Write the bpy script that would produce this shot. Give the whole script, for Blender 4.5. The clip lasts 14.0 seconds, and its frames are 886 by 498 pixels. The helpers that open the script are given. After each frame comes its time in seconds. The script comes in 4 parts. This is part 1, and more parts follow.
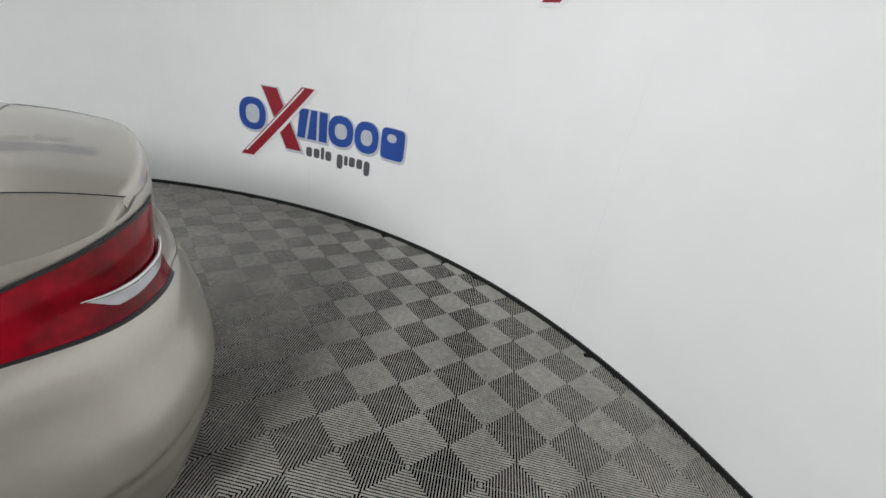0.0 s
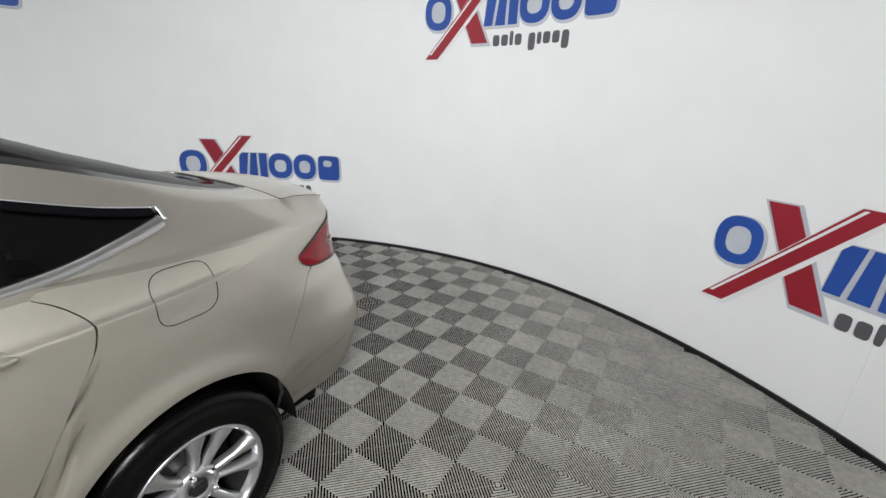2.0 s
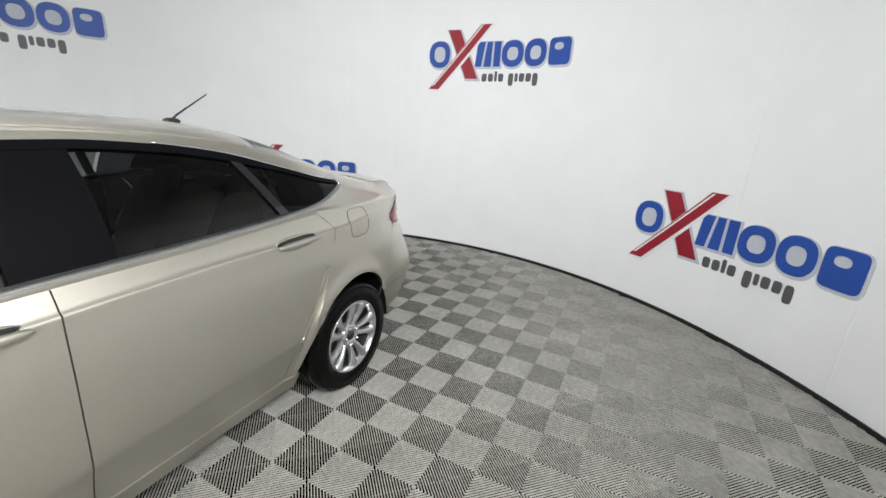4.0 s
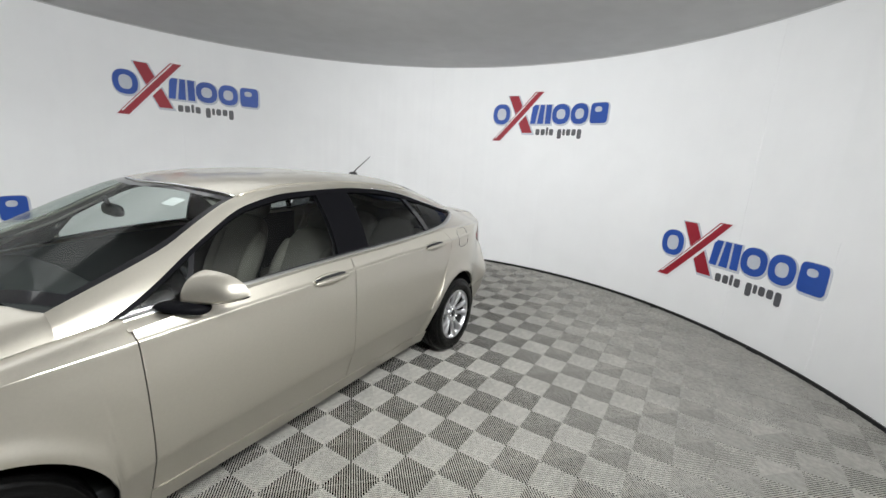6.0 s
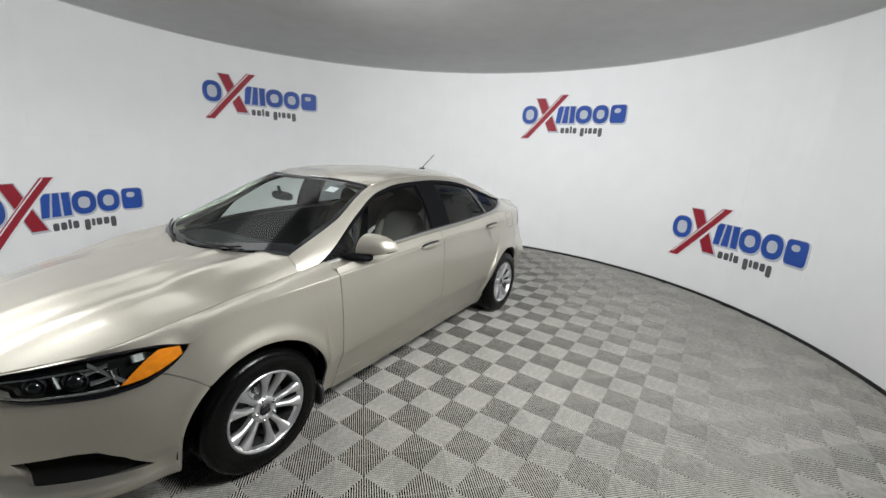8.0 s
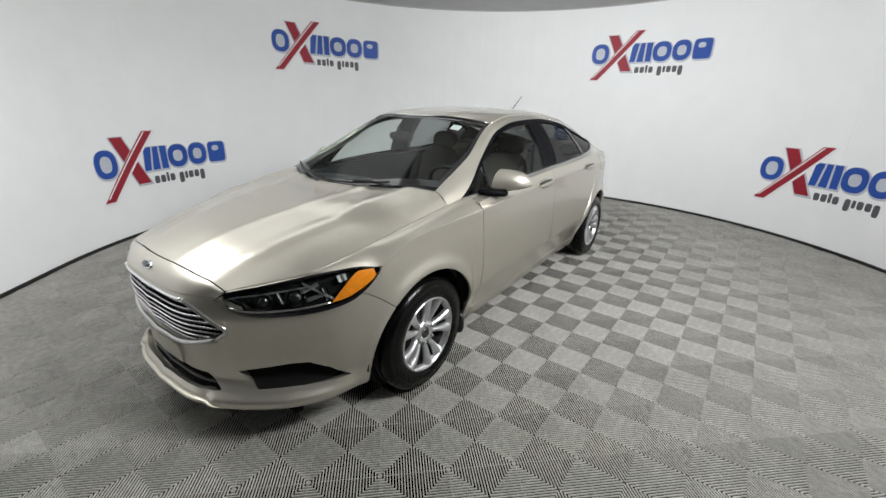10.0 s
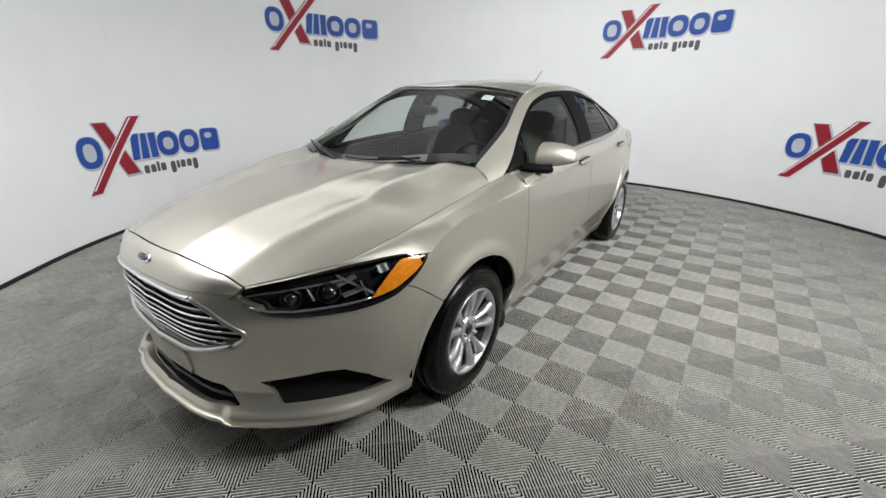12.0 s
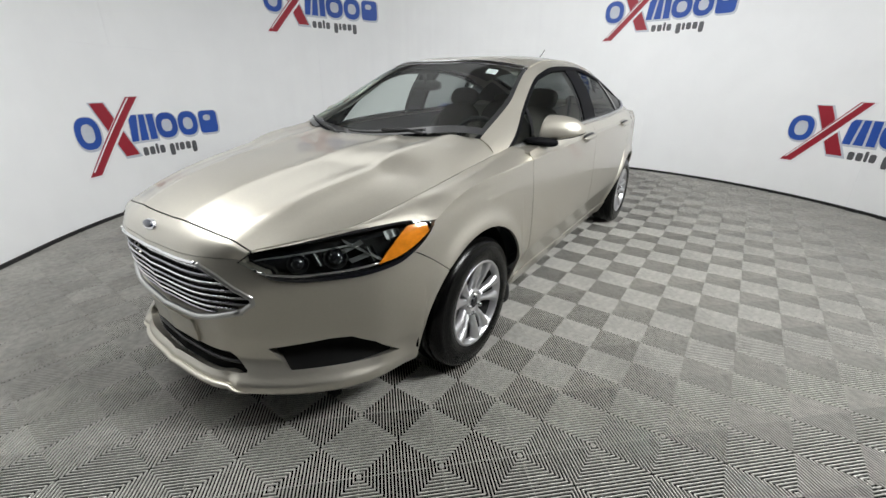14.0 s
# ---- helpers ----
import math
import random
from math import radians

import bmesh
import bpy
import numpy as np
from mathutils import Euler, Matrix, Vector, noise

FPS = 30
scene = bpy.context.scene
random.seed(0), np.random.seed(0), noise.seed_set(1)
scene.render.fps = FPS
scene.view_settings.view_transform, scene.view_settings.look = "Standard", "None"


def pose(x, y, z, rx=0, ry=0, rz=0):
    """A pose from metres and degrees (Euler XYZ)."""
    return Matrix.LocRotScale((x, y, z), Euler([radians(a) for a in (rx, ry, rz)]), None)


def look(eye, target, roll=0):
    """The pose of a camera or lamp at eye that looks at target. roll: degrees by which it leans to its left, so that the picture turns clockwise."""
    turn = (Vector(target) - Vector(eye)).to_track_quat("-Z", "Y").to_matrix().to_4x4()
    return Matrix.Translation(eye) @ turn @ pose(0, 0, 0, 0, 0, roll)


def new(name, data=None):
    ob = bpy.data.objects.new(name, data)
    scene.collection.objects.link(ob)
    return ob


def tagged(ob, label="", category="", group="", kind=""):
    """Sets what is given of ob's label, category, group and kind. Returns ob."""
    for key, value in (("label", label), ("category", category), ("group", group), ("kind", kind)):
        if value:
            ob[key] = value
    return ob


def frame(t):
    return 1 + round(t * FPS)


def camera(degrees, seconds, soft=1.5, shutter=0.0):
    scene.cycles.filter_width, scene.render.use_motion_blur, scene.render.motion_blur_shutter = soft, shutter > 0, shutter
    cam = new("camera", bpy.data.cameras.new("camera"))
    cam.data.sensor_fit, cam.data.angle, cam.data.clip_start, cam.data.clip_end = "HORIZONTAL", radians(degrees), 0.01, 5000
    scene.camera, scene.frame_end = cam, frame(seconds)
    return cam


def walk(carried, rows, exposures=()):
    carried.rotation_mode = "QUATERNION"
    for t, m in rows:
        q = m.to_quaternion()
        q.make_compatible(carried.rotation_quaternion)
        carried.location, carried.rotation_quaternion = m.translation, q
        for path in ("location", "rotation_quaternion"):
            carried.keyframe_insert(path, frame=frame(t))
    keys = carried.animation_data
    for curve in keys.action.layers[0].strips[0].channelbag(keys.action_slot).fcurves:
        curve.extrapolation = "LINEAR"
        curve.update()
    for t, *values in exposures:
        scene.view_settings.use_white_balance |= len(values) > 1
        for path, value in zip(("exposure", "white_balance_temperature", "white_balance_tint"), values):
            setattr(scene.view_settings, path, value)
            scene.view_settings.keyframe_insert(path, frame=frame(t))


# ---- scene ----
cam = camera(95.3, 14.0)
PATH = [
    (0, (-2.353, 1.616, 1.486), (-3.567, 0.234, 0.701), 9.9),
    (0.5, (-2.038, 1.751, 1.519), (-3.421, 0.523, 0.758), 8.6),
    (1, (-1.699, 1.803, 1.514), (-3.207, 0.722, 0.767), 4.7),
    (1.5, (-1.355, 1.91, 1.529), (-2.941, 0.928, 0.808), 2.9),
    (2, (-0.961, 2.027, 1.543), (-2.591, 1.07, 0.889), 2.5),
    (2.2, (-0.811, 2.054, 1.557), (-2.459, 1.121, 0.915), 2.7),
    (4.3, (0.458, 2.256, 1.564), (-1.275, 1.446, 0.98), 3.7),
    (4.5, (0.572, 2.262, 1.573), (-1.157, 1.441, 0.991), 3.5),
    (5, (0.93, 2.287, 1.621), (-0.788, 1.417, 1.078), 3.5),
    (5.5, (1.243, 2.417, 1.652), (-0.461, 1.492, 1.159), 3.6),
    (6, (1.521, 2.509, 1.669), (-0.148, 1.497, 1.231), 3.4),
    (6.5, (1.809, 2.5, 1.673), (0.16, 1.446, 1.261), 3.1),
    (7, (2.081, 2.483, 1.702), (0.421, 1.45, 1.281), 3.4),
    (7.5, (2.294, 2.55, 1.671), (0.634, 1.528, 1.225), 3.8),
    (8, (2.502, 2.6, 1.695), (0.865, 1.553, 1.223), 3.1),
    (8.5, (2.701, 2.556, 1.698), (1.087, 1.477, 1.216), 2.0),
    (9, (2.938, 2.419, 1.688), (1.36, 1.308, 1.161), 1.8),
    (9.2, (2.984, 2.358, 1.65), (1.426, 1.235, 1.093), 2.0),
    (11.3, (2.924, 1.8, 1.487), (1.419, 0.729, 0.721), 0.2),
    (11.5, (2.918, 1.779, 1.462), (1.408, 0.708, 0.704), 0.2),
    (12, (2.901, 1.744, 1.407), (1.373, 0.668, 0.696), 0.5),
    (12.5, (2.902, 1.747, 1.361), (1.364, 0.666, 0.677), 0.2),
    (13, (2.923, 1.745, 1.33), (1.382, 0.672, 0.642), 0.1),
    (13.5, (2.937, 1.743, 1.308), (1.411, 0.676, 0.575), 0.2),
    (14, (2.94, 1.736, 1.322), (1.422, 0.674, 0.566), 0.5),
]
walk(cam, [(t, look(eye, target, roll)) for t, eye, target, roll in PATH], [(0, -0.03), (2.0, 0.06), (4.5, 0.16), (8.0, 0.05), (9.2, 0.03), (11.5, 0.10), (14.0, 0.13)])

# ---- world and light ----
CX, CY, RADIUS, TALL = -0.50, 0.16, 4.12, 3.10
world = bpy.data.worlds.new("studio_world")
world.use_nodes = True
world.node_tree.nodes["Background"].inputs[0].default_value = (0.8, 0.85, 0.9, 1)
world.node_tree.nodes["Background"].inputs[1].default_value = 0.05
scene.world = world


def lamp(name, at, size, watts, colour=(0.967, 0.985, 0.985)):
    data = bpy.data.lights.new(name, "AREA")
    data.shape, data.size, data.size_y, data.energy, data.color = "RECTANGLE", size[0], size[1], watts, colour
    ob = new(name, data)
    ob.matrix_world = pose(*at)
    return ob


# lamps out of view, added and aimed to fit the brightness: the main panel high behind the walk, one over the open floor
# turned to the wall beside it, one over the roof turned to the rear wall, and one over each far quarter
for at, aim, size, watts, beam in (((0.85, 3.25, 2.92), (-0.9, -1.3, 0.6), (1.6, 0.8), 222, 180), ((0.6, 3.0, 2.97), (0.2, 5.0, 0.6), (1.7, 0.5), 16, 180), ((0.5, 0.0, 3.05), (-4.5, 0.4, 1.9), (1.6, 0.5), 42, 100),
                                   ((-0.1, -1.65, 3.07), (-0.1, -1.75, 0.0), (3.6, 2.2), 28, 130), ((3.1, -1.35, 3.07), (3.1, -1.2, 0.0), (1.9, 1.6), 38, 110)):
    one = lamp("unseen_lamp", (0, 0, 0), size, watts)
    one.data.spread = math.radians(beam)
    one.matrix_world = look(at, aim)


# ---- materials ----
def material(name, colour, rough=0.5, metal=0.0, coat=0.0, vary=0.08, scale=30.0, bump=0.0, bump_scale=200.0, random_piece=0.0, spec=0.5):
    """A surface with mottling at two scales and fine relief."""
    m = bpy.data.materials.new(name)
    m.use_nodes = True
    nt = m.node_tree
    p = nt.nodes["Principled BSDF"]
    p.inputs["Roughness"].default_value, p.inputs["Metallic"].default_value = rough, metal
    p.inputs["Coat Weight"].default_value, p.inputs["Coat Roughness"].default_value = coat, 0.03
    p.inputs["Specular IOR Level"].default_value = spec
    where = nt.nodes.new("ShaderNodeTexCoord")
    base = nt.nodes.new("ShaderNodeRGB")
    base.outputs[0].default_value = (*colour, 1)
    out = base.outputs[0]
    for s, amount in ((scale, vary), (scale * 0.11, vary * 0.8)):
        if amount <= 0:
            continue
        n = nt.nodes.new("ShaderNodeTexNoise")
        n.inputs["Scale"].default_value, n.inputs["Detail"].default_value = s, 4
        nt.links.new(where.outputs["Object"], n.inputs["Vector"])
        ramp = nt.nodes.new("ShaderNodeMapRange")
        ramp.inputs["From Min"].default_value, ramp.inputs["From Max"].default_value = 0.3, 0.7
        ramp.inputs["To Min"].default_value, ramp.inputs["To Max"].default_value = 1 - amount, 1 + amount
        nt.links.new(n.outputs["Fac"], ramp.inputs["Value"])
        mul = nt.nodes.new("ShaderNodeVectorMath")
        mul.operation = "SCALE"
        nt.links.new(out, mul.inputs[0])
        nt.links.new(ramp.outputs[0], mul.inputs["Scale"])
        out = mul.outputs[0]
    if random_piece:
        info = nt.nodes.new("ShaderNodeObjectInfo")
        ramp = nt.nodes.new("ShaderNodeMapRange")
        ramp.inputs["To Min"].default_value, ramp.inputs["To Max"].default_value = 1 - random_piece, 1 + random_piece
        nt.links.new(info.outputs["Random"], ramp.inputs["Value"])
        mul = nt.nodes.new("ShaderNodeVectorMath")
        mul.operation = "SCALE"
        nt.links.new(out, mul.inputs[0])
        nt.links.new(ramp.outputs[0], mul.inputs["Scale"])
        out = mul.outputs[0]
    nt.links.new(out, p.inputs["Base Color"])
    if bump:
        n = nt.nodes.new("ShaderNodeTexNoise")
        n.inputs["Scale"].default_value, n.inputs["Detail"].default_value = bump_scale, 3
        nt.links.new(where.outputs["Object"], n.inputs["Vector"])
        b = nt.nodes.new("ShaderNodeBump")
        b.inputs["Strength"].default_value, b.inputs["Distance"].default_value = bump, 0.01
        nt.links.new(n.outputs["Fac"], b.inputs["Height"])
        nt.links.new(b.outputs[0], p.inputs["Normal"])
    return m


def glass(name, colour, rough=0.0):
    """Thin clear pane: light goes straight through, tinted, with a gloss that grows to the edge."""
    m = bpy.data.materials.new(name)
    m.use_nodes = True
    nt = m.node_tree
    nt.nodes.remove(nt.nodes["Principled BSDF"])
    clear, gloss = nt.nodes.new("ShaderNodeBsdfTransparent"), nt.nodes.new("ShaderNodeBsdfGlossy")
    clear.inputs[0].default_value = (*colour, 1)
    gloss.inputs["Roughness"].default_value = rough
    edge, power, mix = nt.nodes.new("ShaderNodeLayerWeight"), nt.nodes.new("ShaderNodeMath"), nt.nodes.new("ShaderNodeMixShader")
    edge.inputs["Blend"].default_value = 0.5
    power.operation, power.inputs[1].default_value = "POWER", 5.0
    span = nt.nodes.new("ShaderNodeMapRange")
    span.inputs["To Min"].default_value, span.inputs["To Max"].default_value = 0.03, 0.5
    nt.links.new(edge.outputs["Facing"], power.inputs[0])
    nt.links.new(power.outputs[0], span.inputs["Value"])
    nt.links.new(span.outputs[0], mix.inputs[0])
    nt.links.new(clear.outputs[0], mix.inputs[1])
    nt.links.new(gloss.outputs[0], mix.inputs[2])
    nt.links.new(mix.outputs[0], nt.nodes["Material Output"].inputs["Surface"])
    return m


PAINT = material("champagne_paint", (0.60, 0.567, 0.492), 0.38, 0.90, 0.8, vary=0.02, scale=900, bump=0.0)
WALL_M = material("white_banner_fabric", (0.90, 0.905, 0.91), 0.7, vary=0.014, scale=3, bump=0.12, bump_scale=2.2)
nt = WALL_M.node_tree
near, far, tall, fold = nt.nodes.new("ShaderNodeTexCoord"), nt.nodes.new("ShaderNodeMapping"), nt.nodes.new("ShaderNodeTexNoise"), nt.nodes.new("ShaderNodeBump")
far.inputs["Scale"].default_value = (2.4, 2.4, 0.16)
tall.inputs["Scale"].default_value, tall.inputs["Detail"].default_value = 1.0, 2
fold.inputs["Strength"].default_value, fold.inputs["Distance"].default_value = 0.5, 0.045
nt.links.new(near.outputs["Object"], far.inputs["Vector"])
nt.links.new(far.outputs[0], tall.inputs["Vector"])
nt.links.new(tall.outputs["Fac"], fold.inputs["Height"])
for link in list(nt.links):
    if link.to_socket.name == "Normal" and link.to_node.type == "BSDF_PRINCIPLED":
        nt.links.new(fold.outputs[0], link.from_node.inputs["Normal"])
SEAM_M = material("seam_fabric", (0.84, 0.845, 0.85), 0.8, vary=0.05)
CEIL_M = material("grey_ceiling_panel", (0.52, 0.52, 0.52), 0.85, vary=0.04, scale=4)
TILE_M = material("grey_plastic_tile", (0.40, 0.389, 0.358), 0.5, vary=0.18, scale=28, bump=0.15, bump_scale=300, random_piece=0.07)
# floor base near black: the shade between the ribs is put into its colour
GAP_SHADE_M = material("subfloor_gap_shade", (0.003, 0.003, 0.003), 1.0, vary=0.2, spec=0.0)
HOUSING_M = material("black_liner", (0.004, 0.004, 0.004), 0.8, vary=0.2, spec=0.15)
PILLAR_M = material("satin_black_film", (0.004, 0.004, 0.005), 0.5, vary=0.0, spec=0.04)
BLACK_M = material("black_trim_plastic", (0.012, 0.012, 0.013), 0.4, vary=0.1)
GLOSS_BLACK = material("gloss_black", (0.008, 0.008, 0.01), 0.12, coat=0.5, vary=0.0)
RUBBER = material("tyre_rubber", (0.002, 0.002, 0.002), 0.2, vary=0.15, scale=60, bump=0.1, spec=0.2)
ALLOY = material("silver_alloy", (0.62, 0.62, 0.63), 0.28, 0.9, 0.3, vary=0.02)
CHROME = material("chrome", (0.85, 0.85, 0.86), 0.08, 1.0, vary=0.0)
DARK_CHROME = material("smoked_chrome", (0.40, 0.40, 0.43), 0.12, 1.0, vary=0.0)
SATIN = material("satin_bright_trim", (0.50, 0.50, 0.49), 0.28, 0.95, vary=0.03)
BLUE = material("blue_print", (0.015, 0.075, 0.37), 0.5, vary=0.12, scale=2.5)
RED = material("red_print", (0.31, 0.009, 0.024), 0.5, vary=0.1, scale=3)
GREY_INK = material("grey_print", (0.10, 0.10, 0.11), 0.5, vary=0.05)
PALE_INK = material("pale_outline_print", (0.55, 0.58, 0.64), 0.6, vary=0.03)
WHITE_INK = material("white_print", (0.85, 0.85, 0.86), 0.6, vary=0.02)
CLEAR_GLASS = glass("clear_glass", (0.86, 0.90, 0.88))
SCREEN_GLASS = glass("screen_glass", (0.72, 0.77, 0.75))
DARK_SCREEN_M = material("dark_screen_cloth", (0.035, 0.036, 0.038), 0.9, vary=0.15, scale=2)
DARK_GLASS = glass("dark_glass", (0.07, 0.075, 0.08))
AMBER = material("amber_plastic", (0.75, 0.22, 0.015), 0.15, coat=0.5, vary=0.15, scale=60)
RED_LENS = material("red_lens", (0.29, 0.001, 0.010), 0.12, coat=0.10, vary=0.34, scale=22, spec=0.2)
WHITE_LENS = material("white_lens", (0.62, 0.63, 0.66), 0.12, coat=1.0, vary=0.05)
BADGE_M = material("dark_blue_enamel", (0.012, 0.02, 0.05), 0.2, coat=0.6, vary=0.0)
DISC_M = material("brake_steel", (0.07, 0.07, 0.07), 0.4, 0.8, vary=0.1)
DASH_M = material("dark_grey_trim", (0.025, 0.026, 0.028), 0.6, vary=0.1, bump=0.1)
SEAT_M = material("beige_cloth", (0.115, 0.108, 0.095), 0.85, vary=0.08, scale=80, bump=0.2, bump_scale=400)
LINING_M = material("pale_lining", (0.22, 0.21, 0.19), 0.9, vary=0.04)
TINT_GLASS = glass("tinted_glass", (0.13, 0.14, 0.14))
REAR_GLASS = glass("light_tint_glass", (0.34, 0.36, 0.36))


# ---- helpers for meshes ----
def mesh_object(name, bm, mat, parent=None, label="", smooth=True):
    me = bpy.data.meshes.new(name)
    bm.normal_update()
    bm.to_mesh(me)
    bm.free()
    me.materials.append(mat)
    if smooth:
        me.shade_smooth()
    ob = new(name, me)
    if parent is not None:
        ob.parent = parent
    if label:
        ob["label"] = label
    return ob


def part(name, bm, mat, parent, label="", smooth=True):
    return mesh_object(name, bm, mat, parent, label, smooth)


def curve(xs, ys):
    """A smooth function through points (monotone cubic), straight beyond them."""
    xs, ys = np.array(xs, float), np.array(ys, float)
    h, d = np.diff(xs), np.diff(ys) / np.diff(xs)
    m = np.empty(len(xs))
    m[0], m[-1] = d[0], d[-1]
    for i in range(1, len(xs) - 1):
        m[i] = 0 if d[i - 1] * d[i] <= 0 else 3 * (h[i - 1] + h[i]) / ((2 * h[i] + h[i - 1]) / d[i - 1] + (h[i] + 2 * h[i - 1]) / d[i])

    def value(x):
        if x <= xs[0]:
            return float(ys[0] + m[0] * (x - xs[0]))
        if x >= xs[-1]:
            return float(ys[-1] + m[-1] * (x - xs[-1]))
        i = int(np.searchsorted(xs, x) - 1)
        t = (x - xs[i]) / h[i]
        return float((1 + 2 * t) * (1 - t) ** 2 * ys[i] + t * (1 - t) ** 2 * h[i] * m[i] + t * t * (3 - 2 * t) * ys[i + 1] + t * t * (t - 1) * h[i] * m[i + 1])

    return value


def lerp(a, b, t):
    return a + (b - a) * t


def sheet(f, nu, nv, flange=0.014, side=1, skip=None, flip=False):
    """A bmesh of the surface f(u, v), u and v from 0 to 1, with its rim turned inwards. side: -1 mirrors it to the other flank."""
    bm = bmesh.new()
    pts = [[Vector(f(i / nu, j / nv)) for j in range(nv + 1)] for i in range(nu + 1)]
    if side < 0:
        pts = [[Vector((p.x, -p.y, p.z)) for p in row] for row in pts]
    vs = [[bm.verts.new(p) for p in row] for row in pts]
    turn = (side < 0) != flip
    for i in range(nu):
        for j in range(nv):
            if skip and skip((i + 0.5) / nu, (j + 0.5) / nv):
                continue
            q = [vs[i][j], vs[i + 1][j], vs[i + 1][j + 1], vs[i][j + 1]]
            if (q[0].co - q[2].co).length < 1e-6 or (q[1].co - q[3].co).length < 1e-6:
                continue
            bm.faces.new(q[::-1] if turn else q)
    for v in [v for v in bm.verts if not v.link_faces]:
        bm.verts.remove(v)
    bmesh.ops.remove_doubles(bm, verts=bm.verts, dist=1e-5)
    bm.normal_update()
    mid = sum((f.calc_center_median() for f in bm.faces), Vector()) / max(1, len(bm.faces))
    away = mid - Vector((0.75 * mid.x, 0, 0.6))
    if sum((f.normal.dot(away) * f.calc_area() for f in bm.faces)) < 0:
        bmesh.ops.reverse_faces(bm, faces=bm.faces)
        bm.normal_update()
    if flange:
        rim = [e for e in bm.edges if len(e.link_faces) == 1]
        top, low = {}, {}
        for e in rim:
            for v in e.verts:
                if v not in top:
                    top[v] = bm.verts.new(v.co)
                    low[v] = bm.verts.new(v.co - v.normal * flange)
        for e in rim:
            a, b = e.verts
            face = e.link_faces[0]
            loop = [l for l in face.loops if l.edge == e][0]
            if loop.vert != a:
                a, b = b, a
            bm.faces.new((top[b], top[a], low[a], low[b]))
    return bm


def box(bm, lo, hi, bevel=0.0):
    """Adds a box from corner lo to corner hi, its edges rounded by bevel."""
    vs = [bm.verts.new((x, y, z)) for x in (lo[0], hi[0]) for y in (lo[1], hi[1]) for z in (lo[2], hi[2])]
    fs = [bm.faces.new([vs[i] for i in q]) for q in ((0, 1, 3, 2), (4, 6, 7, 5), (0, 4, 5, 1), (2, 3, 7, 6), (0, 2, 6, 4), (1, 5, 7, 3))]
    if bevel:
        es = list({e for f in fs for e in f.edges})
        bmesh.ops.bevel(bm, geom=es, offset=bevel, segments=2, profile=0.7, affect="EDGES")
    return bm


def lathe(bm, profile, steps=48, centre=(0, 0, 0)):
    """Adds a ring body turned about the y axis, from (radius, y) pairs."""
    rows = []
    for k in range(steps):
        a = 2 * math.pi * k / steps
        rows.append([bm.verts.new((centre[0] + r * math.cos(a), centre[1] + y, centre[2] + r * math.sin(a))) for r, y in profile])
    for k in range(steps):
        for j in range(len(profile) - 1):
            bm.faces.new((rows[k][j], rows[k][j + 1], rows[(k + 1) % steps][j + 1], rows[(k + 1) % steps][j]))
    return bm


def tube(bm, points, radius, steps=8):
    """Adds a round rod along points; radius a number or one a point."""
    pts = [Vector(p) for p in points]
    rings = []
    for i, p in enumerate(pts):
        way = (pts[min(i + 1, len(pts) - 1)] - pts[max(i - 1, 0)]).normalized()
        a = way.orthogonal().normalized() if i == 0 else (rings[-1][1] - way * rings[-1][1].dot(way)).normalized()
        b = way.cross(a)
        r = radius[i] if isinstance(radius, (list, tuple)) else radius
        rings.append(([bm.verts.new(p + r * (math.cos(2 * math.pi * k / steps) * a + math.sin(2 * math.pi * k / steps) * b)) for k in range(steps)], a))
    for (r0, _), (r1, _) in zip(rings, rings[1:]):
        for k in range(steps):
            bm.faces.new((r0[k], r0[(k + 1) % steps], r1[(k + 1) % steps], r1[k]))
    bm.faces.new(rings[0][0][::-1])
    bm.faces.new(rings[-1][0])
    return bm


# ---- the room ----
def wall_point(angle, z, inset=0.0):
    r = RADIUS - inset
    return (CX + r * math.cos(angle), CY + r * math.sin(angle), z)


A0, A1, BACK = -47.0, -262.0, 4.6  # the round part runs clockwise between these angles; a straight wall closes the place at x = BACK


def outline(grow=0.0):
    """The room's plan: the arc, two straight flanks along its ends, and a back wall."""
    r = RADIUS + grow
    pts = []
    n = 150
    for k in range(n + 1):
        a = math.radians(lerp(A0, A1, k / n))
        pts.append((CX + r * math.cos(a), CY + r * math.sin(a)))
    for a, way, at in ((A1, -1, len(pts)), (A0, 1, 0)):
        ar = math.radians(a)
        d = (-math.sin(ar) * way, math.cos(ar) * way)
        p = (CX + r * math.cos(ar), CY + r * math.sin(ar))
        k = (BACK + grow - p[0]) / d[0]
        pts.insert(at, (p[0] + k * d[0], p[1] + k * d[1]))
    return pts


def prism(inner, outer, low, high):
    """A closed band between two plans, or a slab where inner is None."""
    bm = bmesh.new()
    if inner is None:
        a, c = [bm.verts.new((*p, low)) for p in outer], [bm.verts.new((*p, high)) for p in outer]
        bm.faces.new(a)
        bm.faces.new(c[::-1])
        for k in range(len(a)):
            bm.faces.new((a[k], c[k], c[(k + 1) % len(a)], a[(k + 1) % len(a)]))
        return bm
    rows = [[bm.verts.new((*p, low)), bm.verts.new((*p, high)), bm.verts.new((*q, high)), bm.verts.new((*q, low))] for p, q in zip(inner, outer)]
    for k in range(len(rows)):
        for j in range(4):
            m = rows[(k + 1) % len(rows)]
            bm.faces.new((rows[k][j], rows[k][(j + 1) % 4], m[(j + 1) % 4], m[j]))
    bmesh.ops.recalc_face_normals(bm, faces=bm.faces)
    return bm


